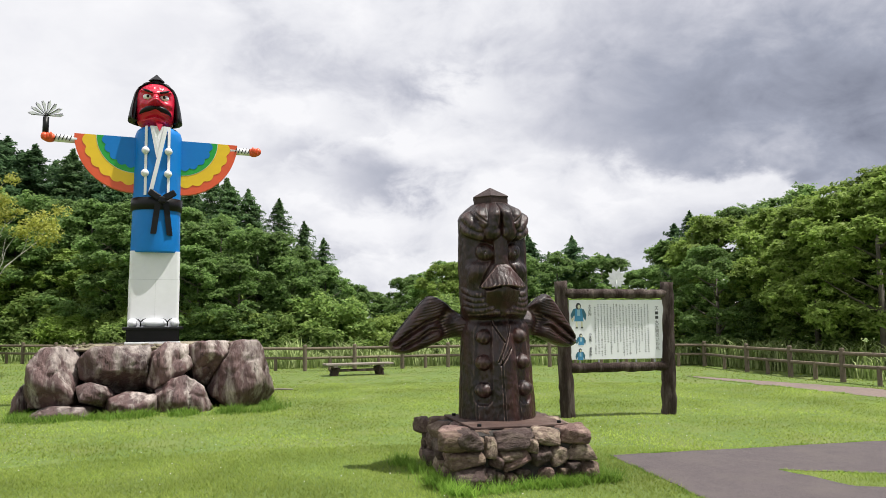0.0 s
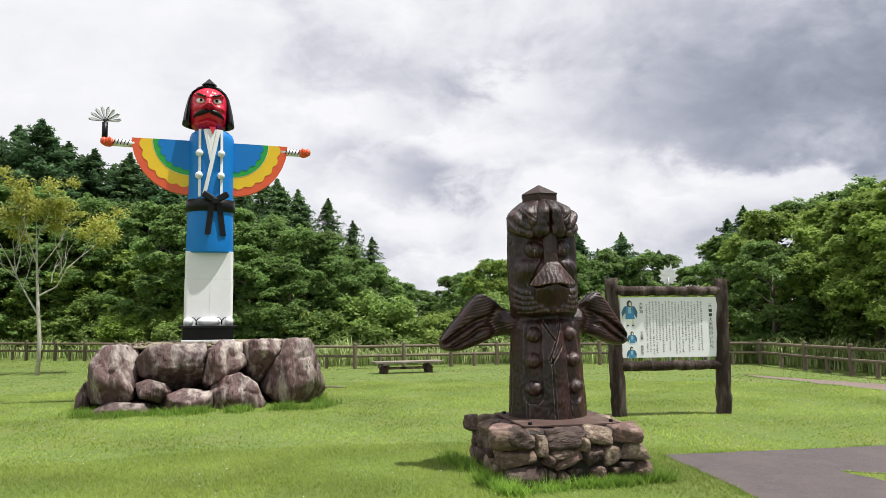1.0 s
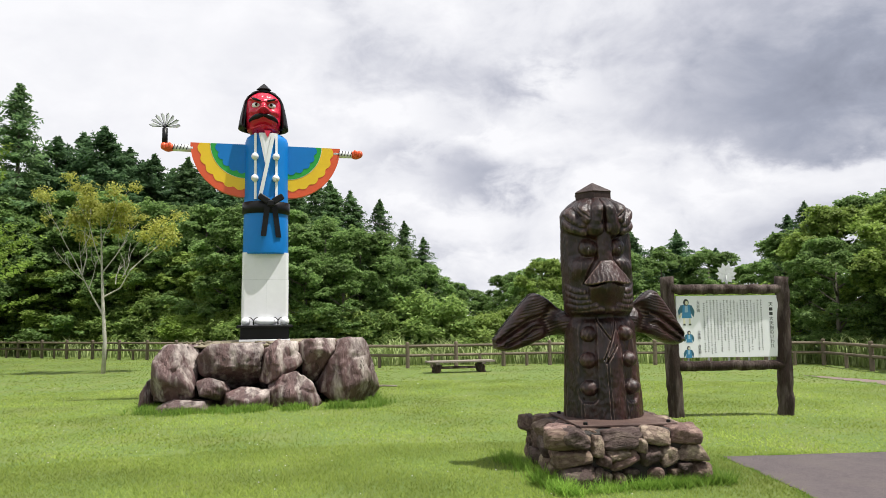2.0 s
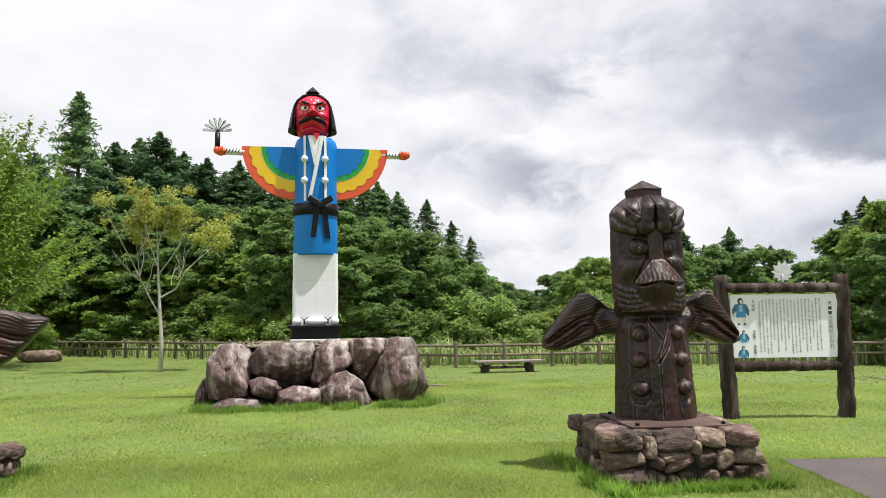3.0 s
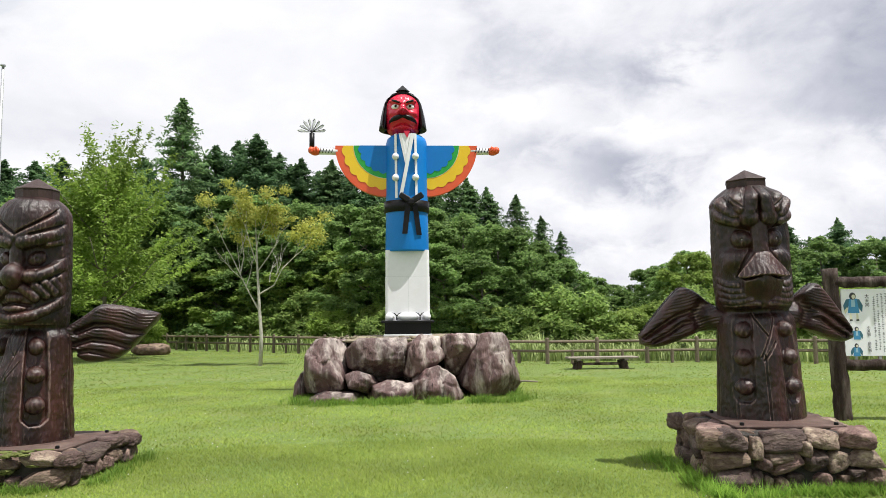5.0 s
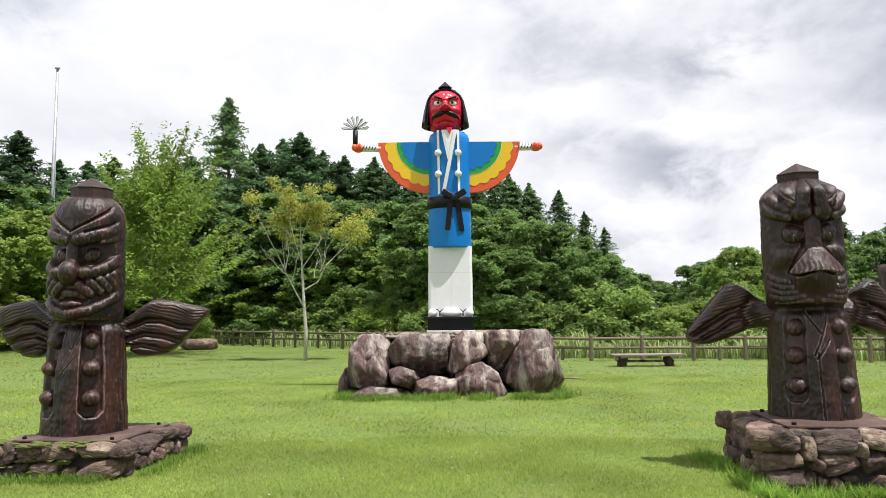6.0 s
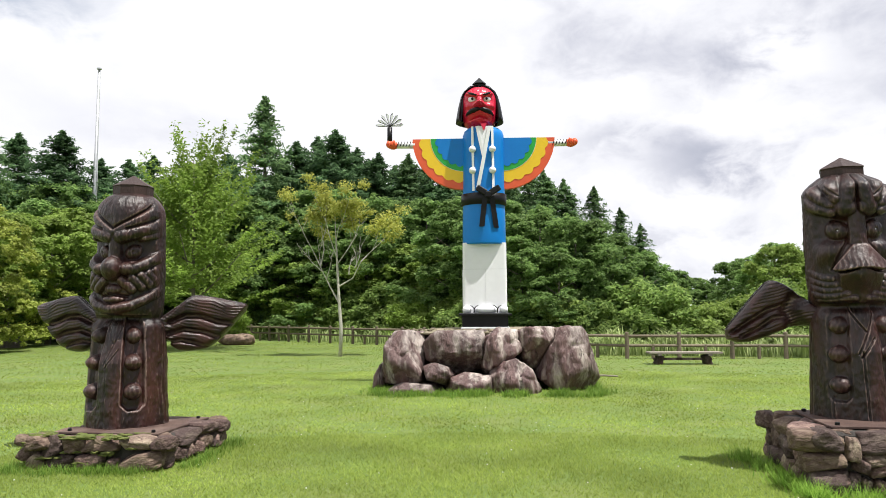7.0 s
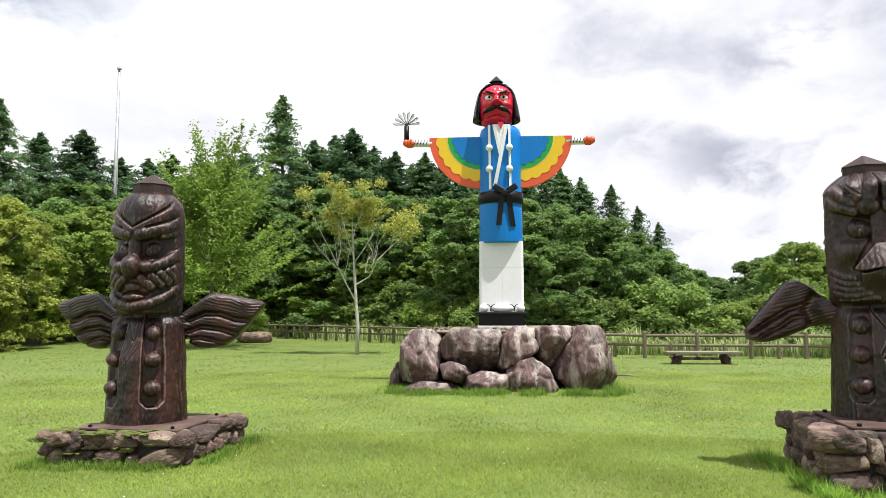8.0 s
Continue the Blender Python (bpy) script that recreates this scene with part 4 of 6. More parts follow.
def nose_face(U, ab, Z):
    """Relief of the long-nosed head: slanting brow rolls, deep eyes, a heavy nose, tufted moustache."""
    edge = 1.815 + 0.17 * ab
    h = -0.085 * ramp_(edge - Z, -0.02, 0.035) * ramp_(Z, 1.56, 1.66) * ramp_(0.50 - ab, 0.0, 0.16)
    dome = 0.034 * ramp_(Z - 1.90 - 0.62 * ab, 0.0, 0.03) * ramp_(0.56 - ab, 0, 0.1)
    h = h + dome
    for p, q, w, k in (((0.045, 1.900), (0.48, 2.130), 0.074, 0.062), ((0.070, 1.850), (0.62, 2.000), 0.066, 0.086), ((0.30, 1.845), (0.64, 1.915), 0.036, 0.062)):
        h = np.maximum(h, roll(ab, Z, p, q, w, k))
    h = h - 0.050 * line_bump(ab, Z, (0.0, 1.93), (0.40, 2.165), 0.012) - 0.034 * line_bump(ab, Z, (0.13, 1.925), (0.54, 2.062), 0.010)
    h = np.maximum(h, roll(U, Z, (0, 1.86), (0, 1.60), 0.075, 0.070) - 0.030)
    h = np.maximum(h, knob(ab, Z - 0.15 * (ab - 0.22), 0.215, 1.705, 0.110, 0.070, 0.066) - 0.075)
    h = h - 0.016 * bump(ab, Z, 0.20, 1.70, 0.014, 0.014)
    h = np.maximum(h, knob(U, Z, 0, 1.535, 0.098, 0.125, 0.185))
    h = np.maximum(h, knob(ab, Z, 0.150, 1.530, 0.080, 0.066, 0.125))
    h = np.maximum(h, roll(ab, Z, (0.20, 1.525), (0.60, 1.700), 0.056, 0.080))
    h = np.maximum(h, roll(ab, Z, (0.30, 1.470), (0.62, 1.575), 0.036, 0.050))
    # moustache of pointed tufts
    for q in range(5):
        u0, z0 = 0.11 + 0.092 * q, 1.345 + 0.026 * q
        h = np.maximum(h, roll(ab, Z, (u0 - 0.01, z0 + 0.070), (u0 + 0.090, z0 - 0.010), 0.048, 0.074 - 0.006 * (q % 2)))
    h = np.maximum(h, knob(ab, Z, 0, 1.335, 0.10, 0.045, 0.045))
    h = h - 0.040 * line_bump(ab, Z, (0, 1.285), (0.16, 1.262), 0.014)
    h = np.maximum(h, knob(ab, Z, 0, 1.235, 0.13, 0.034, 0.050))
    h = np.maximum(h, roll(ab, Z, (0.0, 1.130), (0.20, 1.175), 0.052, 0.090))
    return np.maximum(h, roll(ab, Z, (0.16, 1.165), (0.62, 1.345), 0.050, 0.082))


def guardian(kind):
    """A log carved as a winged guardian; kind 'beak' has a bird's beak, 'nose' a heavy nose and moustache."""
    beak = kind == "beak"
    H = 2.30 if beak else 2.52
    k, wide = H / 2.30, 0.985 if beak else 1.035
    nu, nz = 220, 300
    zz = np.linspace(0, H, nz)
    even = np.linspace(-math.pi, math.pi, nu, endpoint=False)
    ang = even - 0.5 * np.sin(even)
    A, Z = np.meshgrid(ang, zz / k)
    U = (A + (0.10 if beak else 0.14)) * 0.37
    ab = np.abs(U)
    jaw = 1.08 if beak else 1.09
    # cross section: a log with flat hewn sides
    sq = 1 + 0.03 * np.cos(4 * A) + 0.012 * np.cos(8 * A + 0.5)
    body = 0.415 - 0.052 * np.clip(Z / 1.05, 0, 1)
    head = (0.362 if beak else 0.335) + 0.012 * bump(0 * Z, Z, 0, 1.55, 1, 0.4)
    step = 1 / (1 + np.exp(-(Z - jaw) / 0.012))
    R = (body * (1 - step) + head * step) * sq
    R -= 0.045 * np.exp(-((Z - (jaw - 0.045)) / 0.05) ** 2) * (ab < 0.9)
    R *= 1 - 0.44 * np.clip((Z - 2.13) / 0.17, 0, 1) ** 1.6 if beak else np.sqrt(np.maximum(1 - (np.clip((Z - 2.04) / 0.27, 0, 1) * 0.88) ** 2.4, 0.03))
    relief = beak_face(U, ab, Z) if beak else nose_face(U, ab, Z)
    R += 0.86 * relief * ramp_(Z, jaw - 0.005, jaw + 0.02) * (0.04 + 0.96 * ramp_(0.57 - ab, 0.0, 0.26)) * np.clip((2.32 - Z) / 0.05, 0, 1)
    # hollow of the chest, a raised panel between two sunk slots with pompoms
    R -= (0.070 if beak else 0.105) * np.clip(1.25 - ab / 0.36, 0, 1) * np.clip((Z - 0.62) / 0.40, 0, 1) * (Z < jaw - 0.01)
    slot = ramp_(0.118 - np.abs(ab - 0.235), 0, 0.05 if beak else 0.016) * ramp_(Z - 0.15 - 0.9 * np.maximum(0, np.abs(ab - 0.235) - 0.05), 0, 0.03) * (Z < jaw - 0.03)
    R -= (0.026 if beak else 0.050) * slot
    pom = 0 * Z - 1
    for z0 in ((0.865, 0.60, 0.32) if beak else (0.885, 0.625, 0.345)):
        pom = np.maximum(pom, knob(ab, Z, 0.235, z0, 0.090, 0.080, 0.098 if beak else 0.115))
    R += np.maximum(pom, 0)
    cut = 1.0 if beak else 0.4
    for p, q, d in (((-0.15, 1.03), (0.02, 0.80), 0.022), ((0.12, 1.0), (-0.06, 0.60), 0.018), ((0.08, 0.74), (-0.04, 0.57), 0.022), ((-0.03, 0.62), (-0.02, 0.0), 0.014), ((0.125, 0.9), (0.14, 0.02), 0.010), ((-0.30, 0.2), (-0.29, 0.0), 0.012)):
        R -= cut * d * line_bump(U, Z, p, q, 0.007)
    # drying cracks down the flanks
    for a0, z0, z1 in ((0.80, 0.02, 0.95), (0.93, 0.0, 0.7), (0.72, 0.1, 0.6), (-0.74, 0.0, 0.8), (-0.95, 0.1, 0.9), (1.02, 1.2, 1.9), (-0.80, 1.3, 2.0)):
        R -= 0.016 * line_bump(U + 0.012 * np.sin(Z * 9 + a0 * 5), Z, (a0 * 0.72, z0), (a0 * 0.72, z1), 0.006)
    # chisel marks
    gouge = np.array([[noise.noise(Vector((a_ * 5, z_ * 7, 2.0))) + 0.6 * noise.noise(Vector((a_ * 15, z_ * 20, 5.0))) for a_ in ang] for z_ in zz])
    R += 0.0085 * gouge
    X, Y = wide * R * np.sin(A), -wide * R * np.cos(A)
    s = Sculpt([M_WOODCARVE, M_WOODCAP, M_PALE])
    V = [Vector((X[j, i], Y[j, i], zz[j])) for j in range(nz) for i in range(nu)]
    F = [(j * nu + i, j * nu + (i + 1) % nu, (j + 1) * nu + (i + 1) % nu, (j + 1) * nu + i) for j in range(nz - 1) for i in range(nu)]
    F += [tuple(range(nu))[::-1], tuple((nz - 1) * nu + i for i in range(nu))]
    s.add((V, F), M_WOODCARVE)
    s.add(lathe([(0.21, H - 0.14), (0.212, H + 0.06), (0.220, H + 0.075), (0.207, H + 0.085), (0.01, H + 0.19)] if beak else
                [(0.215, H - 0.14), (0.215, H + 0.09), (0.222, H + 0.10), (0.21, H + 0.11), (0.01, H + 0.23)], 6 if beak else 9), M_WOODCAP, pose(0, 0, 0, 0, 0, 12), False)
    if beak:
        # a pale dot on each pupil, a glint put on as colour
        for e in (-1, 1):
            i = int(np.argmin(np.abs(U[0] - e * 0.168)))
            j = int(np.argmin(np.abs(zz - 1.748)))
            s.add(ball((X[j, i], Y[j, i] - 0.004, zz[j]), 0.007, 8), M_PALE)
        v, f = wing([(0.26, 1.05), (0.44, 1.17), (0.60, 1.29), (0.70, 1.31), (0.80, 1.22), (0.92, 1.07), (1.03, 0.93), (1.10, 0.83)],
                    [(0.26, 0.87), (0.40, 0.86), (0.52, 0.85), (0.64, 0.80), (0.76, 0.75), (0.88, 0.71), (1.00, 0.70), (1.09, 0.73)],
                    [([(0.62, 1.06), (0.74, 1.02), (0.88, 0.93), (1.06, 0.80)], 0.055, 0.022), ([(0.56, 0.96), (0.70, 0.94), (0.82, 0.85), (0.98, 0.76)], 0.045, 0.018),
                     ([(0.30, 1.14), (0.50, 1.12), (0.56, 1.02), (0.50, 0.88)], 0.07, 0.07)], 0.13, (0.05, 0.24), 3)
    else:
        v, f = wing([(0.26, 1.12), (0.40, 1.20), (0.54, 1.30), (0.68, 1.40), (0.86, 1.39), (1.04, 1.355), (1.20, 1.32), (1.26, 1.29)],
                    [(0.26, 1.00), (0.40, 0.92), (0.48, 0.82), (0.60, 0.775), (0.82, 0.80), (0.98, 0.91), (1.12, 1.08), (1.23, 1.21)],
                    [([(0.46, 1.10), (0.62, 1.17), (0.78, 1.165), (0.96, 1.10), (1.10, 1.08)], 0.070, 0.024), ([(0.44, 0.97), (0.60, 1.02), (0.80, 0.99), (0.96, 0.93)], 0.065, 0.022),
                     ([(0.44, 0.88), (0.58, 0.90), (0.74, 0.86), (0.84, 0.82)], 0.055, 0.018)], 0.13, (0.05, 0.28), 7)
    v = [Vector((p.x * (1.0 if beak else 0.95), p.y, p.z)) for p in v]
    s.add((v, f), M_WOODCARVE)
    s.add(([Vector((-p.x, p.y, p.z)) for p in v], [g[::-1] for g in f]), M_WOODCARVE)
    return s.finish("carved_statue")


def fieldstone(seed):
    """An angular, weathered fieldstone of unit size."""
    rnd = random.Random(seed)
    planes = [(Vector(a), rnd.uniform(0.80, 1.0)) for a in ((1, 0, 0), (-1, 0, 0), (0, 1, 0), (0, -1, 0), (0, 0, 1), (0, 0, -1))]
    for _ in range(9):
        planes.append((Vector((rnd.gauss(0, 1), rnd.gauss(0, 1), rnd.gauss(0, 1))).normalized(), rnd.uniform(0.78, 1.08)))
    bm = bmesh.new()
    bmesh.ops.create_icosphere(bm, subdivisions=4, radius=1.0)
    o = Vector((seed * 7.31, seed * 3.7, seed * 1.9))
    for v in bm.verts:
        c = v.co.normalized()
        r = min(1.32, sum(max(0.0, c.dot(n) / d) ** 22 for n, d in planes) ** (-1 / 22))
        p = c * r
        n = 0.06 * noise.noise(p * 1.5 + o) + 0.05 * noise.noise(p * 3.6 + o) + 0.028 * noise.noise(p * 9.0 + o)
        n -= 0.07 * max(0.0, 1 - abs(noise.noise(p * 1.7 - o)) / 0.05)
        v.co = p * (0.5 + 0.5 * n)
    me = bpy.data.meshes.new("stone")
    bm.to_mesh(me)
    bm.free()
    me.materials.append(M_COBBLE)
    me.polygons.foreach_set("use_smooth", [True] * len(me.polygons))
    return me


STONES = [fieldstone(200 + q) for q in range(9)]


def plinth(name, m, w, d, h, seed, label, front=(), mossy=False):
    """Stones laid round a core; front: stones of the front by hand, as start and end along it (0 to 1), low and high edge (0 to 1), tilt."""
    thing = empty(name, m, label, "plinth")
    rnd = random.Random(seed)
    part("mortar_core", box((w - 0.24, d - 0.24, h - 0.012), (0, 0, h / 2 - 0.012), 0.03), M_MORTAR, thing)

    def stone(ax, ay, ux, uy, s0, s1, z0, z1, tilt, deep, out=0.0):
        ln, hz = s1 - s0, z1 - z0
        c = (s0 + s1) / 2
        ob = part("stone", rnd.choice(STONES), M_COBBLE, thing)
        rz = math.degrees(math.atan2(uy, ux)) + (180 if rnd.random() < 0.5 else 0)
        ob.matrix_basis = pose(ax + ux * c - uy * (deep / 2 - out), ay + uy * c + ux * (deep / 2 - out), (z0 + z1) / 2,
                               rnd.uniform(-5, 5), tilt if abs(rz) < 90 else -tilt, rz + rnd.uniform(-5, 5)) @ Matrix.Diagonal((ln * 1.12, deep, hz * 1.12, 1))

    sides = [((-w / 2, -d / 2), (w / 2, -d / 2)), ((w / 2, -d / 2), (w / 2, d / 2)), ((w / 2, d / 2), (-w / 2, d / 2)), ((-w / 2, d / 2), (-w / 2, -d / 2))]
    rows = max(2, round(h / 0.17))
    for q, ((ax, ay), (bx, by)) in enumerate(sides):
        L = math.hypot(bx - ax, by - ay)
        ux, uy = (bx - ax) / L, (by - ay) / L
        if q == 0 and front:
            for s0, s1, z0, z1, tilt in front:
                stone(ax, ay, ux, uy, s0 * L, s1 * L, z0 * h, z1 * h, tilt, rnd.uniform(0.26, 0.36), rnd.uniform(-0.015, 0.02))
            continue
        for r in range(rows):
            top = r == rows - 1
            pos = rnd.uniform(-0.04, 0.02) if q % 2 == 0 else 0.10
            while pos < L - (0.05 if q % 2 == 0 else 0.14):
                ln = min(rnd.uniform(0.24, 0.48) if top else rnd.uniform(0.13, 0.34), L + 0.04 - pos)
                z0 = h * r / rows + rnd.uniform(-0.02, 0.015)
                z1 = h * (r + 1) / rows + (rnd.uniform(-0.015, 0.010) if top else rnd.uniform(-0.01, 0.03))
                stone(ax, ay, ux, uy, pos, pos + ln, z0, z1, rnd.uniform(-3, 3) if top else rnd.uniform(-22, 22), rnd.uniform(0.26, 0.38), rnd.uniform(-0.03, 0.02))
                pos += ln
    # flat stones bedded round the cover plate, flush with it
    for _ in range(14):
        x, y = rnd.choice((-1, 1)) * rnd.uniform(w * 0.22, w * 0.36), rnd.uniform(-d * 0.36, d * 0.36)
        if rnd.random() < 0.5:
            x, y = rnd.uniform(-w * 0.36, w * 0.36), rnd.choice((-1, 1)) * rnd.uniform(d * 0.24, d * 0.36)
        ob = part("stone", rnd.choice(STONES), M_COBBLE, thing)
        ob.matrix_basis = pose(x, y, h - 0.045, 0, 0, rnd.uniform(0, 360)) @ Matrix.Diagonal((rnd.uniform(0.2, 0.38), rnd.uniform(0.18, 0.28), 0.09, 1))
    part("base_plate", box((w - 0.46, d - 0.40, 0.022), (0.04, 0.03, h + 0.004), 0.004), M_IRON, thing, "thin rusty brown cover plate")
    for sx in (-1, 1):
        for sy in (-1, 1):
            v, f = lathe([(0.022, h + 0.014), (0.022, h + 0.038), (0.012, h + 0.043)], 6)
            part("bolt", mesh_of("bolt", [Vector((p.x + sx * (w / 2 - 0.31) + 0.04, p.y + sy * (d / 2 - 0.29), p.z)) for p in v], f, [M_BLACK]), M_BLACK, thing)
    if mossy:
        for k_ in range(34):
            c = (rnd.uniform(-w / 2, w * 0.3), -d / 2 + rnd.uniform(0.0, 0.26), 0)
            if k_ < 22:
                z = h + rnd.uniform(-0.012, 0.004)
            else:
                z, c = rnd.uniform(0.03, h - 0.05), (c[0], -d / 2 + rnd.uniform(0.03, 0.07), 0)
            me = rock_mesh("moss", rnd.uniform(0.06, 0.22), rnd.uniform(0.05, 0.12), rnd.uniform(0.02, 0.05), seed * 50 + k_, M_MOSS, 3, 0.2, 0.45)
            part("moss", me, M_MOSS, thing).location = (c[0], c[1], z)
    return thing


FRONT_TOP = [(-0.05, 0.24, 0.62, 0.97, 0), (0.23, 0.31, 0.52, 0.90, 6), (0.305, 0.565, 0.63, 1.0, -3), (0.51, 0.59, 0.56, 0.85, 0), (0.565, 0.765, 0.68, 1.0, 4), (0.755, 0.97, 0.69, 1.02, -3)]
FRONT_MID = [(-0.01, 0.22, 0.30, 0.62, -2), (0.26, 0.345, 0.33, 0.57, 8), (0.31, 0.47, 0.42, 0.65, 0), (0.33, 0.545, 0.30, 0.56, -27), (0.535, 0.685, 0.30, 0.65, -6), (0.675, 0.81, 0.30, 0.66, -16), (0.81, 1.01, 0.33, 0.69, 3)]
FRONT_LOW = [(0.05, 0.24, -0.06, 0.25, 3), (0.30, 0.37, 0.0, 0.22, 0), (0.44, 0.55, 0.05, 0.27, -6), (0.60, 0.68, 0.05, 0.26, 8), (0.74, 0.81, 0.10, 0.24, 0), (0.79, 0.88, 0.20, 0.35, 0), (0.91, 1.05, 0.02, 0.33, 6), (0.22, 0.30, 0.05, 0.3, 0), (0.37, 0.45, -0.05, 0.2, 0)]
LOW_FRONT = [(-0.06, 0.16, 0.55, 1.03, 2), (0.13, 0.27, 0.30, 0.92, -30), (0.27, 0.44, 0.42, 0.98, 0), (0.42, 0.66, 0.45, 1.0, -3), (0.67, 0.91, 0.56, 1.04, 4), (0.89, 1.03, 0.58, 1.03, 0),
             (-0.05, 0.05, 0.18, 0.55, 5), (0.05, 0.15, -0.05, 0.46, 14), (0.17, 0.36, -0.10, 0.36, 0), (0.38, 0.56, -0.05, 0.42, -8), (0.67, 0.98, -0.10, 0.50, -10), (0.57, 0.67, -0.1, 0.3, 0)]
plinth("stone_plinth", pose(3.42, 7.04, 0, 0, 0, -6), 1.46, 1.46, 0.505, 3, "rough fieldstone plinth with a rusty cover plate", FRONT_TOP + FRONT_MID + FRONT_LOW)
plinth("stone_plinth", pose(-3.88, 7.95, 0, 0, 0, -5), 1.54, 1.56, 0.30, 4, "low fieldstone plinth with moss between stones", LOW_FRONT, True)
g1 = new("carved_statue", guardian("beak"))
g1.matrix_basis = pose(3.495, 7.27, 0.516, 0, -1.2, -5)
tagged(g1, "dark carved wooden guardian with a beak and drooping wings", "statue")
g2 = new("carved_statue", guardian("nose"))
g2.matrix_basis = pose(-4.0, 8.03, 0.316, 0, 0, 5)
tagged(g2, "dark carved wooden guardian with heavy nose and raised wings", "statue")


# ---- information board ----
def log_vf(a, b, r0, r1, seed, n=14, sides=12):
    a, b = Vector(a), Vector(b)
    pts = [a.lerp(b, i / n) + Vector((noise.noise(Vector((i * 0.6, seed, 0))), noise.noise(Vector((i * 0.6, seed, 5))), noise.noise(Vector((i * 0.6, seed, 9))) if abs((b - a).normalized().z) < 0.5 else 0)) * 0.018 for i in range(n + 1)]
    rad = [r0 + (r1 - r0) * i / n + 0.012 * noise.noise(Vector((i * 0.9, seed, 3))) for i in range(n + 1)]
    return tube(pts, rad, sides, 0.14, seed)


def text_mesh(name, body, size, mat, vertical=True):
    """Letters as a thin mesh; vertical text runs down, one letter a line."""
    cu = bpy.data.curves.new(name, "FONT")
    cu.body = "\n".join(body) if vertical else body
    cu.size, cu.extrude, cu.align_x, cu.space_line = size, 0.0008, "CENTER", 1.0
    tmp = bpy.data.objects.new(name, cu)
    scene.collection.objects.link(tmp)
    bpy.context.view_layer.update()
    me = bpy.data.meshes.new_from_object(tmp.evaluated_get(bpy.context.evaluated_depsgraph_get()))
    bpy.data.objects.remove(tmp)
    me.materials.clear()
    me.materials.append(mat)
    return me


def sign():
    pl, pr = Vector((6.25, 10.45, 0)), Vector((8.03, 10.12, 0))
    L = (pr - pl).length
    t = empty("information_board", Matrix.Translation(pl) @ pose(0, 0, 0, 0, 0, math.degrees(math.atan2(pr.y - pl.y, pr.x - pl.x))),
              "bark-covered log frame holding a white printed board", "sign")
    for x0, x1, sd in ((0.03, -0.05, 1), (L - 0.02, L + 0.02, 2)):
        part("post", mesh_of("post", *log_vf((x0, 0, -0.1), (x1, 0, 2.17), 0.122, 0.104, sd, 20, 14), [M_LOG], smooth=True), M_LOG, t)
    for z, sd in ((1.97, 3), (0.77, 4)):
        part("rail", mesh_of("rail", *log_vf((-0.03, -0.02, z), (L + 0.02, -0.02, z - 0.0), 0.080, 0.076, sd, 20, 12), [M_LOG], smooth=True), M_LOG, t)
    b = part("board", box((L - 0.15, 0.03, 0.97), (L / 2, -0.015, 1.385), 0.003), M_BOARD, t, "white printed panel")
    x0, x1 = 0.10, L - 0.10
    for sx in range(5):
        part("bracket", box((0.03, 0.02, 0.08), (0.25 + sx * (L - 0.5) / 4, -0.005, 0.865), 0.003), M_STEEL, t)
    yf = -0.0325
    # columns of small print: bars of uneven letter blocks
    rnd = random.Random(8)
    cols = 18
    V, F = [], []
    for c in range(cols):
        x = 0.52 + c * (x1 - 0.26 - 0.52) / (cols - 1)
        end = rnd.choice((0.98, 0.98, 1.0, 1.02, 0.98, 1.18))
        start = 1.80 - (0.0 if c % 5 else 0.045)
        z = start
        while z > end:
            hh = rnd.uniform(0.022, 0.030)
            ww = rnd.uniform(0.010, 0.0150)
            for _ in range(rnd.choice((2, 3, 3, 4))):
                o = len(V)
                dx = rnd.uniform(-0.007, 0.007)
                zz_ = z - rnd.uniform(0, hh * 0.75)
                q = rnd.uniform(0.003, 0.0045)
                V += [(x + dx - ww, yf, zz_), (x + dx + ww, yf, zz_), (x + dx + ww, yf, zz_ - q), (x + dx - ww, yf, zz_ - q)]
                F.append((o, o + 3, o + 2, o + 1))
            o = len(V)
            V += [(x - 0.002, yf, z), (x + 0.002, yf, z), (x + 0.002, yf, z - hh), (x - 0.002, yf, z - hh)]
            F.append((o, o + 3, o + 2, o + 1))
            z -= hh + rnd.uniform(0.004, 0.008) + (0.03 if rnd.random() < 0.06 else 0)
    part("small_print", mesh_of("small_print", V, F, [M_SMALLPRINT]), M_SMALLPRINT, b)["kind"] = "stuff"
    # title down the edge: first letter, two unreadable ones as bars, then the rest
    xt = x1 - 0.10
    ti = text_mesh("title", "天", 0.075, M_INK)
    o = part("title", ti, M_INK, b, "black title lettering")
    o.matrix_basis = pose(xt, yf - 0.001, 1.70, 90, 0, 0)
    for q in range(2):
        part("title_bar", box((0.055, 0.001, 0.05), (xt, yf, 1.65 - q * 0.072), 0), M_INK, b)
    o = part("title", text_mesh("title", "大天狗のいわれ", 0.072, M_INK), M_INK, b, "black title lettering")
    o.matrix_basis = pose(xt, yf - 0.001, 1.475, 90, 0, 0)
    # three small printed figures with captions
    def blot(pts, mat, y):
        part("picture", mesh_of("picture", [(x, y, z) for x, z in pts], [tuple(range(len(pts)))], [mat]), mat, b)
    def oval(cx, cz, rx, rz, n=16):
        return [(cx + rx * math.cos(-2 * math.pi * i / n), cz + rz * math.sin(-2 * math.pi * i / n)) for i in range(n)][::-1]
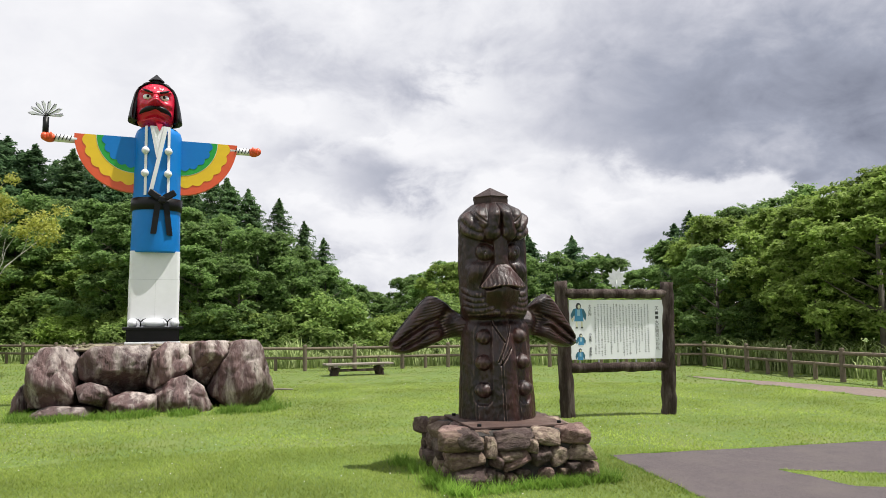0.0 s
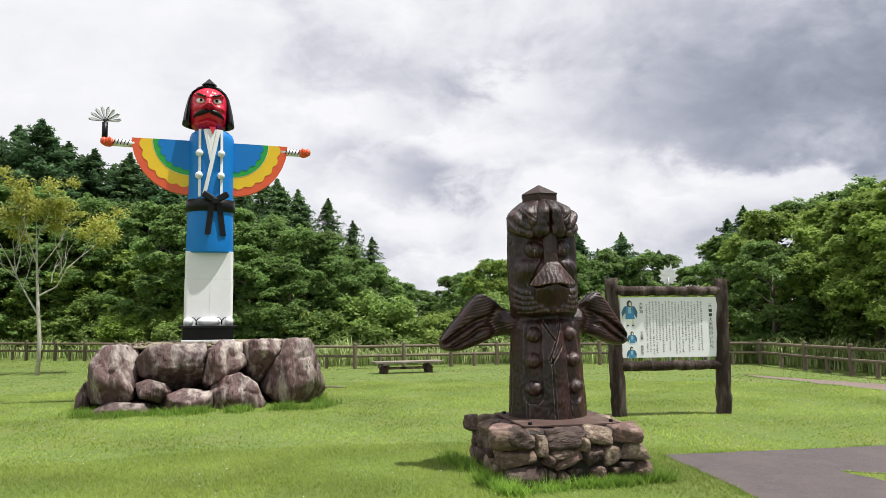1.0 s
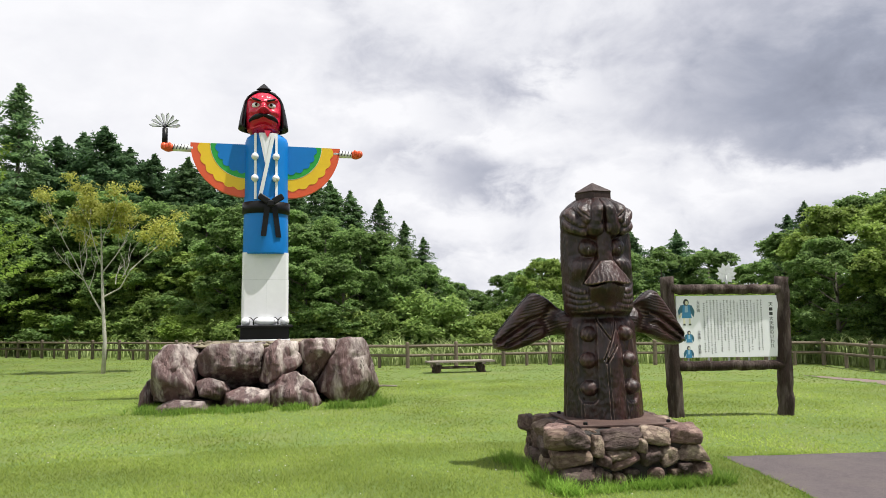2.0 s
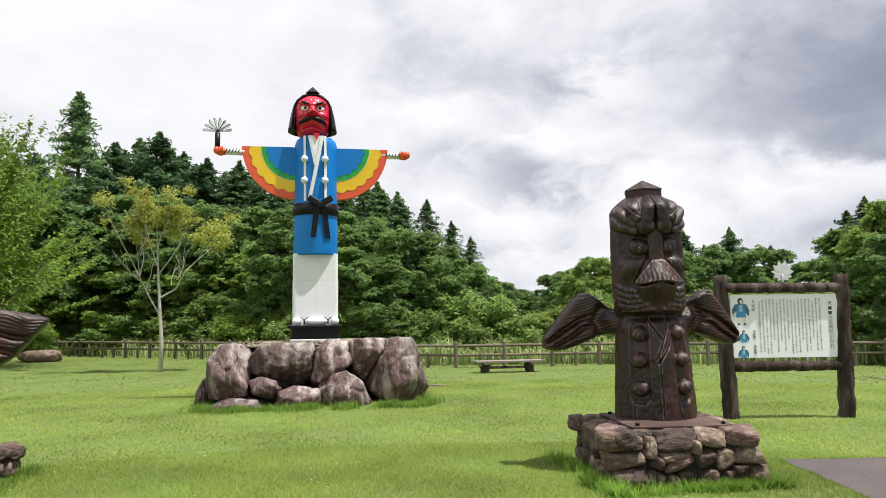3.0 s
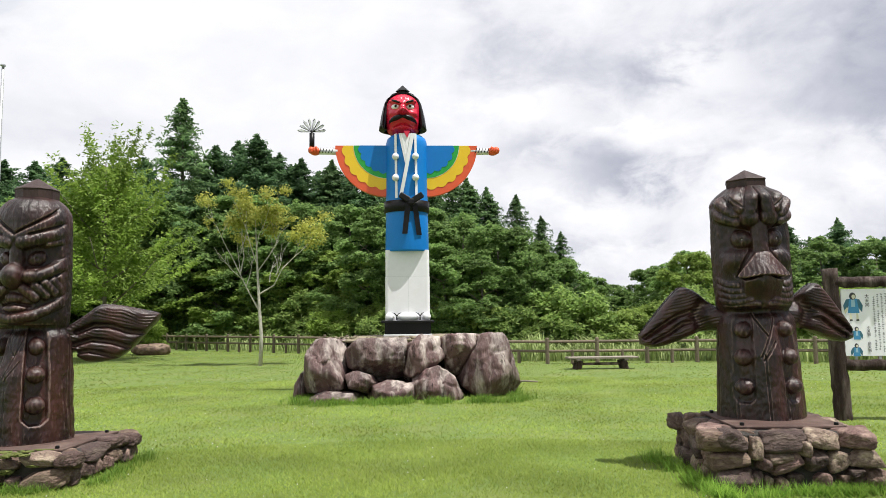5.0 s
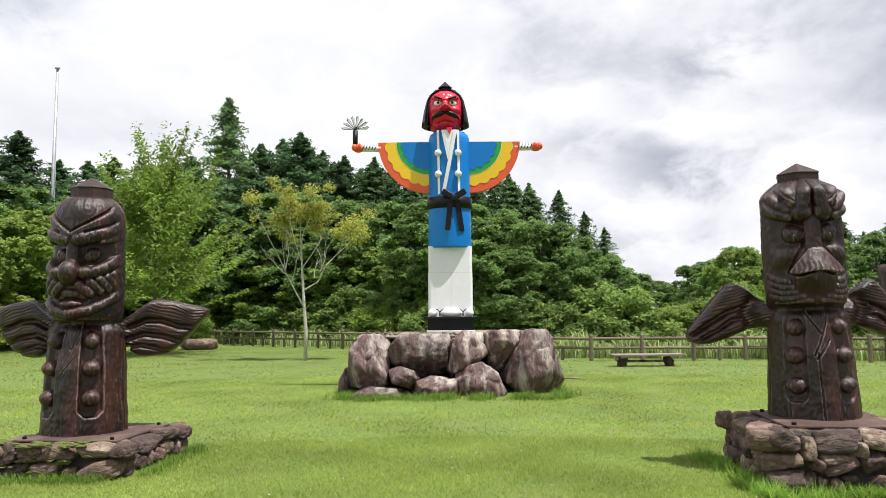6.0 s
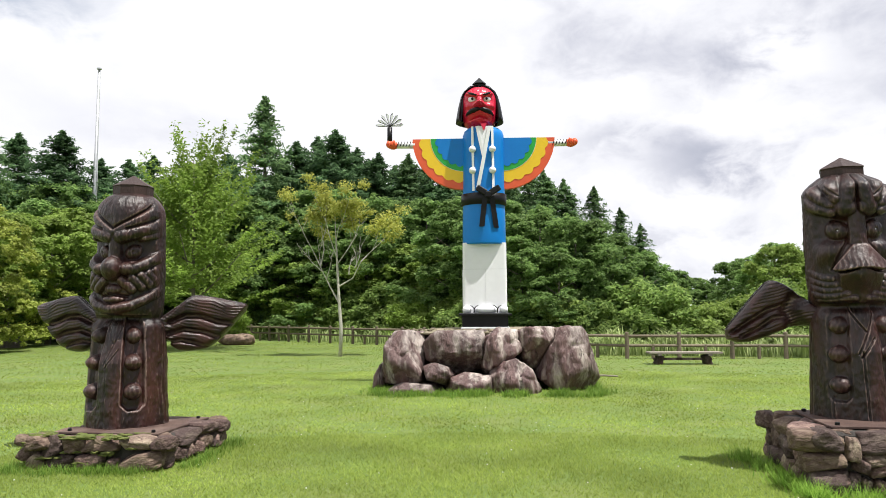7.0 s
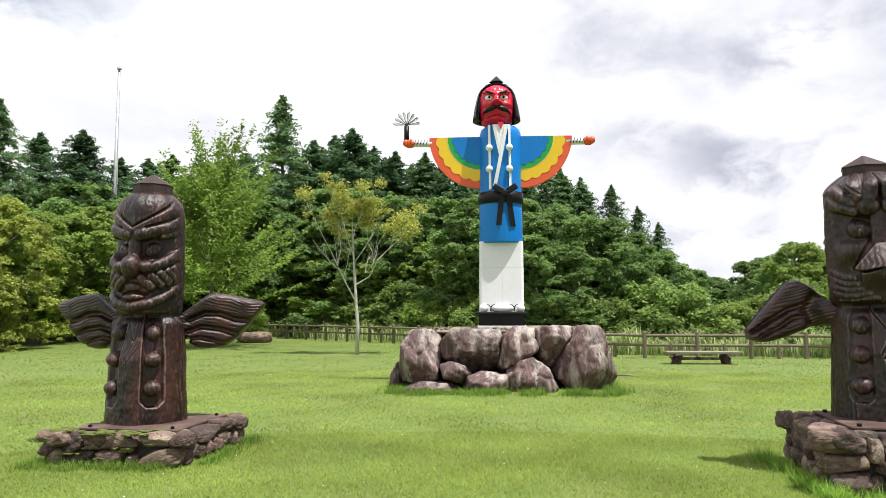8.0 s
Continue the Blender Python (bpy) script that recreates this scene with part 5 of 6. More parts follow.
    for cx, cz, sc in ((0.235, 1.63, 1.0), (0.265, 1.205, 0.62), (0.25, 0.965, 0.62)):
        for e in (-1, 1):
            blot([(cx + e * q * sc, cz + r_ * sc) for q, r_ in ((0.03, 0.10), (0.09, 0.09), (0.135, 0.0), (0.12, -0.10), (0.07, -0.03))][::-e], M_PRINTTEAL, yf)
        blot([(cx - 0.05 * sc, cz + 0.10 * sc), (cx + 0.055 * sc, cz + 0.10 * sc), (cx + 0.085 * sc, cz - 0.11 * sc), (cx - 0.075 * sc, cz - 0.11 * sc)][::-1], M_PRINTBLUE, yf - 0.001)
        blot([(cx - 0.02 * sc, cz + 0.09 * sc), (cx + 0.025 * sc, cz + 0.09 * sc), (cx + 0.03 * sc, cz - 0.02 * sc), (cx - 0.025 * sc, cz - 0.02 * sc)][::-1], M_PRINTPALE, yf - 0.002)
        blot(oval(cx, cz + 0.135 * sc, 0.045 * sc, 0.055 * sc), M_INK, yf - 0.002)
        blot(oval(cx + 0.010 * sc, cz + 0.128 * sc, 0.024 * sc, 0.032 * sc), M_CREAM, yf - 0.003)
        if sc == 1.0:
            blot([(cx - 0.13, cz - 0.08), (cx - 0.08, cz - 0.02), (cx - 0.07, cz - 0.06), (cx - 0.11, cz - 0.12)], M_CREAM, yf - 0.001)
            for e in (-0.04, 0.05):
                blot([(cx + e - 0.014, cz - 0.20), (cx + e + 0.02, cz - 0.20), (cx + e + 0.012, cz - 0.11), (cx + e - 0.012, cz - 0.11)], M_CREAM, yf - 0.002)
                blot([(cx + e - 0.016, cz - 0.225), (cx + e + 0.026, cz - 0.225), (cx + e + 0.02, cz - 0.20), (cx + e - 0.014, cz - 0.20)], M_INK, yf - 0.002)
    for word, z, sz in (("大天狗", 1.74, 0.062), ("小天狗", 1.29, 0.05), ("烏天狗", 1.06, 0.05)):
        o = part("caption", text_mesh("caption", word, sz, M_INK), M_INK, b)
        o.matrix_basis = pose(0.43, yf - 0.001, z, 90, 0, 0)
    # pale leaf-shaped ornament above the top rail
    s = Sculpt([M_PALE, M_BLACK])
    c0 = Vector((L / 2 + 0.02, 0, 2.20))
    for k_ in range(11):
        a = radians(-90 + 360 * k_ / 11)
        c, p = Vector((math.cos(a), 0, math.sin(a))), Vector((-math.sin(a), 0, math.cos(a)))
        ln = 0.17 + 0.03 * math.sin(a)
        ring = [c0 - c * 0.02, c0 + c * ln * 0.6 + p * 0.042, c0 + c * ln, c0 + c * ln * 0.6 - p * 0.042]
        V = [q + Vector((0, -0.012 - 0.003 * (k_ % 2), 0)) for q in ring] + [q + Vector((0, 0.004, 0)) for q in ring]
        s.add((V, [(0, 1, 2, 3), (7, 6, 5, 4), (0, 4, 5, 1), (1, 5, 6, 2), (2, 6, 7, 3), (3, 7, 4, 0)]), M_PALE, None, False)
    s.add(tube([c0 - Vector((0, 0, 0.20)), c0], [0.016, 0.016], 8), M_PALE)
    part("leaf_ornament", s.finish("leaf_ornament"), M_PALE, t, "pale metal leaf ornament")


sign()


# ---- bench ----
def bench():
    t = empty("bench", pose(5.66, 21.1, -0.02, 0, 0, 1), "long low weathered grey plank bench on the grass", "bench")
    for k_ in range(3):
        part("plank", box((2.02, 0.155, 0.055), (0, -0.17 + 0.17 * k_, 0.325), 0.008), M_BENCH, t)
    for x in (-0.74, 0.66):
        leg = box((0.17, 0.42, 0.24), (x, 0, 0.12), 0.02)
        for v in leg.verts:
            v.co.x += (0.07 if x < 0 else -0.07) * v.co.z / 0.24
        part("leg", leg, M_LOG, t)
        part("bearer", box((0.12, 0.50, 0.055), (x, 0, 0.268), 0.008), M_STUMP, t)
    part("stretcher", box((1.62, 0.10, 0.07), (-0.04, 0, 0.15), 0.012), M_LOG, t)


bench()


# ---- fence ----
def fence():
    line = [(-30.0, 52.5), (-12.1, 38.6), (-3.4, 32.0), (2.9, 24.6), (4.56, 23.5), (9.34, 23.2), (17.1, 19.7), (16.4, 17.1), (15.75, 13.3), (15.2, 7.0), (14.6, 1.0)]
    t = empty("fence", Matrix(), "low brown log fence with two rails along the lawn", "fence", kind="structure")
    pm = mesh_of("post", *tube([(0, 0, -0.1), (0, 0, 0.4), (0, 0, 0.80), (0, 0, 0.835)], [0.068, 0.066, 0.064, 0.045], 10, 0.05, 1), [M_FENCE], smooth=False)
    sm = mesh_of("short_post", *tube([(0, 0, -0.1), (0, 0, 0.44)], [0.055, 0.053], 8, 0.05, 2), [M_FENCE])
    n = 0
    for (ax, ay), (bx, by) in zip(line, line[1:]):
        L = math.hypot(bx - ax, by - ay)
        cnt = max(1, round(L / (2.05 if bx < ax else 1.62)))
        rz = math.degrees(math.atan2(by - ay, bx - ax))
        for i in range(cnt):
            x, y = ax + (bx - ax) * i / cnt, ay + (by - ay) * i / cnt
            x2, y2 = ax + (bx - ax) * (i + 1) / cnt, ay + (by - ay) * (i + 1) / cnt
            z = ground_z(x, y)
            o = part("post", pm, M_FENCE, t)
            o.matrix_basis = pose(x, y, z, 0, 0, (n * 37) % 360)
            o = part("short_post", sm, M_FENCE, t)
            o.matrix_basis = pose((x + x2) / 2, (y + y2) / 2, z, 0, 0, (n * 53) % 360)
            for h, r in ((0.70, 0.048), (0.40, 0.045)):
                v, f = tube([(0, 0, 0), (L / cnt / 2, 0, 0.004), (L / cnt, 0, 0)], [r, r * 0.96, r], 9, 0.06, n)
                o = part("rail", mesh_of("rail", v, f, [M_FENCE]), M_FENCE, t)
                o.matrix_basis = pose(x, y, z + h, 0, math.degrees(math.atan2(z - ground_z(x2, y2), L / cnt)), rz)
            n += 1


fence()

# ---- flag pole, stones, stump ----
fp = empty("flag_pole", pose(-22.7, 42, 0), "tall thin galvanised flag pole", "flag pole")
part("pole", mesh_of("pole", *tube([(0, 0, -0.1), (0.0, 0, 8), (0.05, 0, 16.0)], [0.115, 0.10, 0.075], 10), [M_STEEL], smooth=True), M_STEEL, fp)
part("finial", mesh_of("finial", *lathe([(0.05, 15.98), (0.15, 16.02), (0.15, 16.09), (0.05, 16.13)], 10, 1, (0.05, 0)), [M_STEEL]), M_STEEL, fp)
part("halyard", mesh_of("halyard", *tube([(0.20, -0.02, 1.0), (0.12, -0.02, 15.9)], [0.018, 0.018], 5), [M_PALE]), M_PALE, fp)
ob = new("boulder", rock_mesh("boulder", 1.75, 1.2, 0.62, 31, M_COBBLE, 3, 0.7, 0.10))
ob.matrix_basis = pose(-11.2, 33.6, 0.22)
tagged(ob, "low flat brown boulder on the lawn", "boulder")
ob = new("tree_stump", mesh_of("tree_stump", *tube([(0, 0, -0.1), (0, 0, 0.12), (0, 0, 0.42), (0, 0, 0.52)], [1.1, 0.95, 0.8, 0.72], 18, 0.16, 7), [M_STUMP]))
ob.matrix_basis = pose(-21.2, 31.6, 0)
tagged(ob, "wide grey weathered tree stump", "stump")


# ---- trees and plants ----
def leaf_quads(P, Nrm, size, rng, long=1.6, droop=0.0, slim=0.6):
    """Pointed leaves at points P, facing roughly along Nrm; returns verts and faces."""
    n = len(P)
    nr = Nrm + rng.normal(0, 0.55, (n, 3))
    nr /= np.linalg.norm(nr, axis=1, keepdims=True) + 1e-9
    a = np.cross(nr, rng.normal(0, 1, (n, 3)))
    a[:, 2] -= droop
    a /= np.linalg.norm(a, axis=1, keepdims=True) + 1e-9
    b = np.cross(nr, a)
    b /= np.linalg.norm(b, axis=1, keepdims=True) + 1e-9
    s = size * rng.uniform(0.6, 1.35, (n, 1))
    V = np.empty((n, 3, 3))
    V[:, 0] = P + a * s * long * 0.55
    V[:, 1], V[:, 2] = P - a * s * long * 0.45 + b * s * slim - nr * s * 0.1, P - a * s * long * 0.45 - b * s * slim - nr * s * 0.1
    return V.reshape(-1, 3), np.arange(n * 3).reshape(n, 3)


def fast_mesh(name, V, F, mat):
    me = bpy.data.meshes.new(name)
    n, k = F.shape
    me.vertices.add(len(V))
    me.vertices.foreach_set("co", np.asarray(V, dtype=np.float32).ravel())
    me.loops.add(n * k)
    me.loops.foreach_set("vertex_index", F.ravel().astype(np.int32))
    me.polygons.add(n)
    me.polygons.foreach_set("loop_start", np.arange(0, n * k, k, dtype=np.int32))
    me.materials.append(mat)
    me.update()
    me.validate()
    return me


def lobes_to_leaves(lobes, count, size, rng, up=0.5, shell=0.35, long=1.6):
    """Leaves in clumps over ellipsoids (x, y, z, rx, ry, rz)."""
    lob = np.array(lobes)
    w = lob[:, 3] * lob[:, 5]
    pick = rng.choice(len(lob), count, p=w / w.sum())
    d = rng.normal(0, 1, (count, 3))
    d /= np.linalg.norm(d, axis=1, keepdims=True)
    r = 1 - shell * rng.random((count, 1)) ** 1.6
    # dents: thin the leaves out by a coarse pattern so that the crown has gaps
    P = lob[pick, :3] + d * r * lob[pick, 3:]
    nr = d.copy()
    nr[:, 2] += up
    keep = np.array([noise.noise(Vector(p) * 0.95) + 0.55 * noise.noise(Vector(p) * 2.3) for p in P]) > -0.33
    return leaf_quads(P[keep], nr[keep], size, rng, long)


def limb_set(base_h, top_h, r, n, spread, seed):
    rnd = random.Random(seed)
    pieces = [tube([(0, 0, -0.15), (rnd.uniform(-.1, .1), rnd.uniform(-.1, .1), base_h), (rnd.uniform(-.3, .3), rnd.uniform(-.3, .3), top_h)], [r, r * 0.75, r * 0.2], 8, 0.12, seed)]
    for k_ in range(n):
        a = k_ * 2.4 + rnd.uniform(-.4, .4)
        z = base_h + (top_h - base_h) * 0.75 * k_ / n
        ln = spread * rnd.uniform(0.6, 1.0) * (1 - 0.45 * k_ / n)
        pieces.append(tube([(0, 0, z), (math.cos(a) * ln * 0.5, math.sin(a) * ln * 0.5, z + ln * 0.35), (math.cos(a) * ln, math.sin(a) * ln, z + ln * 0.8)], [r * 0.45, r * 0.28, r * 0.08], 6, 0.1, seed + k_))
    return join(*pieces)


def broad_crown(seed, h, rad, low, count, size, mat, lobes=64, flat=0.62, gap=1.0):
    """Boughs over an uneven crown, each bearing many small leafy twig ends on its outer side."""
    rng = np.random.default_rng(seed)
    t = np.concatenate([rng.random(lobes) ** 0.85, [1.0, 0.97, 0.93]])
    m = len(t)
    a = np.arange(m) * 2.4 + rng.normal(0, 0.4, m)
    prof = rad * np.sqrt(np.maximum(0.015, 1 - (np.abs(t - 0.34) / 0.67) ** 2.0))
    ox = float(seed) * 3.7
    lump = np.array([noise.noise(Vector((math.cos(b) * 1.3 + ox, math.sin(b) * 1.3, q * 3.4))) for q, b in zip(t, a)])
    r = prof * (0.74 + 0.5 * lump) * (1 - 0.40 * rng.random(m) ** 2.0)
    cen = np.stack([r * np.cos(a), r * np.sin(a), low + (h - low) * t * 0.95 + 0.4 * lump], -1)
    br = rng.uniform(0.42, 1.0, m) * (1.05 - 0.45 * t) * gap
    # twig ends on the outer side of each bough
    per = 15
    k_ = np.repeat(np.arange(m), per)
    d = rng.normal(0, 1, (m * per, 3))
    d += np.stack([np.cos(a), np.sin(a), np.full(m, 0.75)], -1)[k_] * 0.75
    d /= np.linalg.norm(d, axis=1, keepdims=True)
    tw = cen[k_] + d * (br[k_] * rng.uniform(0.70, 1.25, m * per))[:, None] * np.array([1, 1, 0.85])
    tr = rng.uniform(0.14, 0.36, m * per)
    # leaves on the twig ends
    per2 = max(4, count // (m * per))
    q_ = np.repeat(np.arange(m * per), per2)
    e = rng.normal(0, 1, (len(q_), 3))
    e /= np.linalg.norm(e, axis=1, keepdims=True)
    e *= rng.random((len(q_), 1)) ** 0.5
    P = tw[q_] + e * tr[q_][:, None] * np.array([1.15, 1.15, flat])
    P[:, 2] -= 0.35 * (e[:, 0] ** 2 + e[:, 1] ** 2) * tr[q_]
    nr = d[q_] * 0.55 + e * 0.35 + np.array([0, 0, 0.55])
    return fast_mesh("crown", *leaf_quads(P, nr, size, rng, 1.7, 0.25, 0.5), mat)


def conifer_crown(seed, h, rad, low, count, size, mat, airy=1.0, tilt=0.35, power=0.7):
    """Many slim branches in loose tiers, their tips standing out of the outline."""
    rng = np.random.default_rng(seed)
    nb = int(150 + 22 * h)
    zb = low + (h - low) * np.sort(rng.random(nb)) ** 1.05
    P, Nr = [], []
    for z in zb:
        f = 1 - (z - low) / (h - low)
        a = rng.random() * 2 * math.pi
        ln = rad * (0.05 + 0.95 * f ** power) * rng.uniform(0.35, 1.1) * (1 + 0.25 * noise.noise(Vector((math.cos(a) * 1.2, math.sin(a) * 1.2, z * 0.8 + seed))))
        m = max(10, int(count / nb * (0.30 + 1.45 * f)))
        t = rng.random(m) ** 0.75
        wid = 0.16 * ln * (1 - t * 0.85) * airy + 0.035
        x = t * ln
        y = rng.normal(0, 1, m) * wid * 0.7
        zz_ = z + 0.32 * ln * t - tilt * ln * t ** 2 - np.abs(rng.normal(0, 0.05 + 0.02 * ln, m)) * airy
        P.append(np.stack([x * math.cos(a) - y * math.sin(a), x * math.sin(a) + y * math.cos(a), zz_], -1))
        Nr.append(np.tile((math.cos(a) * 0.6, math.sin(a) * 0.6, 0.8), (m, 1)))
    # the leader
    t = rng.random(260)
    tip = np.stack([rng.normal(0, 1, 260) * 0.16 * (1.05 - t), rng.normal(0, 1, 260) * 0.16 * (1.05 - t), h * (0.93 + 0.09 * t)], -1)
    P, Nr = np.concatenate(P + [tip]), np.concatenate(Nr + [np.tile((0.3, -0.3, 0.5), (260, 1))])
    return fast_mesh("crown", *leaf_quads(P, Nr, size, rng, 2.6, 0.2, 0.38), mat)


def vase_crown(seed, h, spread, fork, count, size, mat):
    """Rising limbs with feathery, well-lit sprays and sky between them."""
    rng = np.random.default_rng(seed)
    nb = 190
    P, Nr = [], []
    for i in range(nb):
        f = rng.random()
        a = i * 2.4 + rng.normal(0, 0.3)
        z0 = fork + (h - fork) * 0.62 * f
        out = spread * (1.0 - 0.72 * f) * rng.uniform(0.35, 1.08)
        top = z0 + (h - z0) * rng.uniform(0.20, 0.70 + 0.45 * f) * (0.55 + 0.45 * f)
        m = max(10, int(count / nb * rng.uniform(0.5, 1.5)))
        t = 0.30 + 0.70 * rng.random(m)
        w = 0.17 * (1.15 - t)
        x = out * t ** 0.9 + rng.normal(0, 1, m) * w
        y = rng.normal(0, 1, m) * (w + 0.10)
        z = z0 + (top - z0) * t ** 1.1 + rng.normal(0, 0.05, m)
        P.append(np.stack([x * math.cos(a) - y * math.sin(a), x * math.sin(a) + y * math.cos(a), z], -1))
        Nr.append(np.tile((math.cos(a) * 0.3, math.sin(a) * 0.3, 0.9), (m, 1)))
    P, Nr = np.concatenate(P), np.concatenate(Nr)
    return fast_mesh("crown", *leaf_quads(P, Nr, size, rng, 1.7, 0.1, 0.5), mat)


def tree(name, m, label, crown, trunk, trunk_mat, category="tree", group="trees behind the fence"):
    t = empty(name, m, label, category, group)
    part("trunk", trunk, trunk_mat, t)
    part("crown", crown, None, t)
    return t


TRUNK_B = mesh_of("trunk", *limb_set(2.2, 7.6, 0.17, 8, 2.4, 3), [M_BARK], smooth=True)
TRUNK_C = mesh_of("trunk", *tube([(0, 0, -0.2), (0.05, 0, 5), (0, 0, 12.4)], [0.2, 0.13, 0.02], 8, 0.1, 4), [M_BARK], smooth=True)
BROAD = [broad_crown(10 + i, 9.0, 3.2, 0.4, 31000, 0.108, M_LEAF_MID) for i in range(5)]
BROAD_L = [broad_crown(30 + i, 9.0, 3.2, 1.9, 31000, 0.108, M_LEAF_LIGHT) for i in range(2)]
BROAD_P = [broad_crown(37, 9.0, 3.2, 0.5, 29000, 0.108, M_LEAF_PALE)]
CEDAR = [conifer_crown(40 + i, 13.0, 4.4, 0.6, 31000, 0.115, M_LEAF_DARK, 1.5, 0.12, 0.72) for i in range(3)]
LARCH = [conifer_crown(50 + i, 13.0, 4.0, 0.8, 28000, 0.104, M_LEAF_LARCH, 1.4, 0.36, 0.74) for i in range(2)]
BUSH = [broad_crown(60 + i, 1.75, 1.15, 0.15, 6500, 0.068, (M_LEAF_SHRUB, M_LEAF_FRESH, M_LEAF_LIGHT)[i], 22, 0.6, 0.42) for i in range(3)]


def place(az, d):
    return -math.sin(radians(az)) * d, math.cos(radians(az)) * d


KINDS = {"cedar": (CEDAR, TRUNK_C, 13.0, "cedar", "dark green conifer standing behind the log fence"),
         "larch": (LARCH, TRUNK_C, 13.0, "larch", "feathery green larch standing behind the log fence"),
         "broad": (BROAD, TRUNK_B, 9.0, "broadleaf_tree", "dense green broadleaf tree behind the log fence"),
         "pale": (BROAD_P, TRUNK_B, 9.0, "broadleaf_tree", "yellowing broadleaf tree at the edge of the lawn"),
         "light": (BROAD_L, TRUNK_B, 9.0, "broadleaf_tree", "yellow-green broadleaf tree behind the log fence")}


def stand(kind, rows, seed):
    """Trees of one kind: bearing from the lawn's entrance, distance, height, width factor."""
    rnd = random.Random(seed)
    crowns, trunk, full, name, label = KINDS[kind]
    for i, (az, d, h, w) in enumerate(rows):
        if 1.5 < az < 34 and d < 45:
            d, h = d + 4.0, h * (d + 4.0) / d
        if az < -44:
            d, h = d * 1.14, h * 1.14
        x, y = place(az, d)
        s_ = h / full
        tree(name, pose(x, y, ground_z(x, y) if abs(x) < 40 else 0, 0, 0, rnd.uniform(0, 360)) @ Matrix.Diagonal((s_ * w, s_ * w, s_, 1)), label, crowns[i % len(crowns)], trunk, M_BARK)


stand("cedar", [(33.1, 50, 11.9, 1.5), (30.5, 48, 11.9, 1.5), (28.0, 52, 11.2, 1.6), (24.5, 54, 12.0, 1.5), (19.2, 50, 11.6, 1.5), (14.2, 47, 12.0, 1.4), (12.6, 48, 12.6, 1.3), (11.2, 46, 12.6, 1.4),
                (9.5, 47, 11.7, 1.4), (7.8, 46, 11.2, 1.4), (5.4, 47, 11.0, 1.4), (3.2, 45, 10.6, 1.5), (1.0, 45, 10.3, 1.4), (-1.2, 43, 9.9, 1.4), (38, 52, 12, 1.5), (26.2, 50, 10.9, 1.5), (22.0, 50, 11.0, 1.5),
                (20.6, 49, 11.2, 1.4), (15.4, 50, 11.8, 1.3), (10.3, 48, 11.9, 1.3), (8.6, 48, 11.2, 1.3), (6.6, 48, 10.8, 1.3), (4.3, 47, 10.6, 1.3), (2.1, 46, 10.2, 1.3), (-0.1, 45, 9.8, 1.3), (-2.6, 44, 9.0, 1.3), (-31.7, 40, 5.7, 1.5), (-34.3, 42, 5.1, 1.5), (-28.4, 41, 5.9, 1.4), (-39.2, 40, 6.4, 1.4)], 1)
stand("larch", [(35.6, 47, 12.9, 1.1), (16.6, 46, 14.5, 1.25), (5.5, 42, 10.2, 1.4), (2.0, 41, 9.8, 1.4), (-0.6, 40, 9.4, 1.4), (-2.4, 39, 9.0, 1.4), (-4.0, 38, 8.5, 1.4), (-5.4, 37, 8.0, 1.4), (-7.0, 37, 7.3, 1.4), (-8.9, 37, 7.5, 1.2), (-10.8, 37, 6.4, 1.2), (-12.3, 37, 5.6, 1.2), (-6.6, 37, 7.9, 1.2), (-5.0, 37, 8.4, 1.2),
                (-28.2, 42, 6.3, 1.2), (-31.6, 44, 6.4, 1.2), (-38.2, 40, 5.6, 1.2), (-40.3, 37, 6.6, 1.2), (-29.8, 43, 5.4, 1.2)], 2)
stand("broad", [(31, 43, 8.2, 1.3), (27, 44, 8.0, 1.4), (23.5, 46, 8.8, 1.3), (20, 43, 8.2, 1.3), (17.5, 41, 7.6, 1.2), (14, 41, 8.0, 1.3), (10.5, 40, 7.8, 1.3), (7.2, 39, 7.4, 1.3), (4, 37, 7.0, 1.3),
                (1.0, 36, 7.1, 1.3), (-1.8, 34, 6.6, 1.2), (-4.6, 32, 6.0, 1.2), (-7.4, 31, 5.4, 1.25), (-10, 32, 4.8, 1.2), (-12.4, 36, 4.3, 1.2)], 3)
stand("broad", [(-14.4, 44, 3.8, 1.4), (-16.6, 47, 3.0, 1.6), (-19.0, 43, 4.2, 1.3), (-21.6, 40, 4.8, 1.3), (-24.6, 38, 5.0, 1.3), (-27.5, 36, 4.8, 1.3), (-30.5, 38, 4.9, 1.3), (-33.8, 38, 4.8, 1.3),
                (-36.6, 37, 4.0, 1.4), (-39.5, 33, 5.0, 1.3), (-44.5, 30, 5.7, 1.3), (-47.4, 31, 6.4, 1.2)], 4)
stand("broad", [(-57.5, 24, 5.8, 1.4), (-21.2, 49, 4.6, 1.6), (-19.6, 50, 4.2, 1.6), (-23.4, 48, 4.8, 1.6), (-9.0, 45, 5.2, 1.5), (-11.5, 46, 4.4, 1.6), (-13.3, 45, 4.0, 1.6), (-15.5, 47, 3.5, 1.7), (-17.8, 46, 3.0, 1.7), (-47, 34, 4.0, 1.6), (-52, 33, 4.0, 1.6), (-57, 33, 4.0, 1.6), (-62, 23, 6.0, 1.4), (36, 40, 6.8, 1.3), (41, 42, 8, 1.3), (-42, 28, 4.2, 1.3), (25.2, 42, 6.5, 1.3),
                (12.2, 38, 6.0, 1.4), (8.8, 37, 5.6, 1.4), (15.8, 39, 6.2, 1.4), (-3.2, 30.5, 4.6, 1.4), (-6.0, 29.5, 4.0, 1.5)], 6)
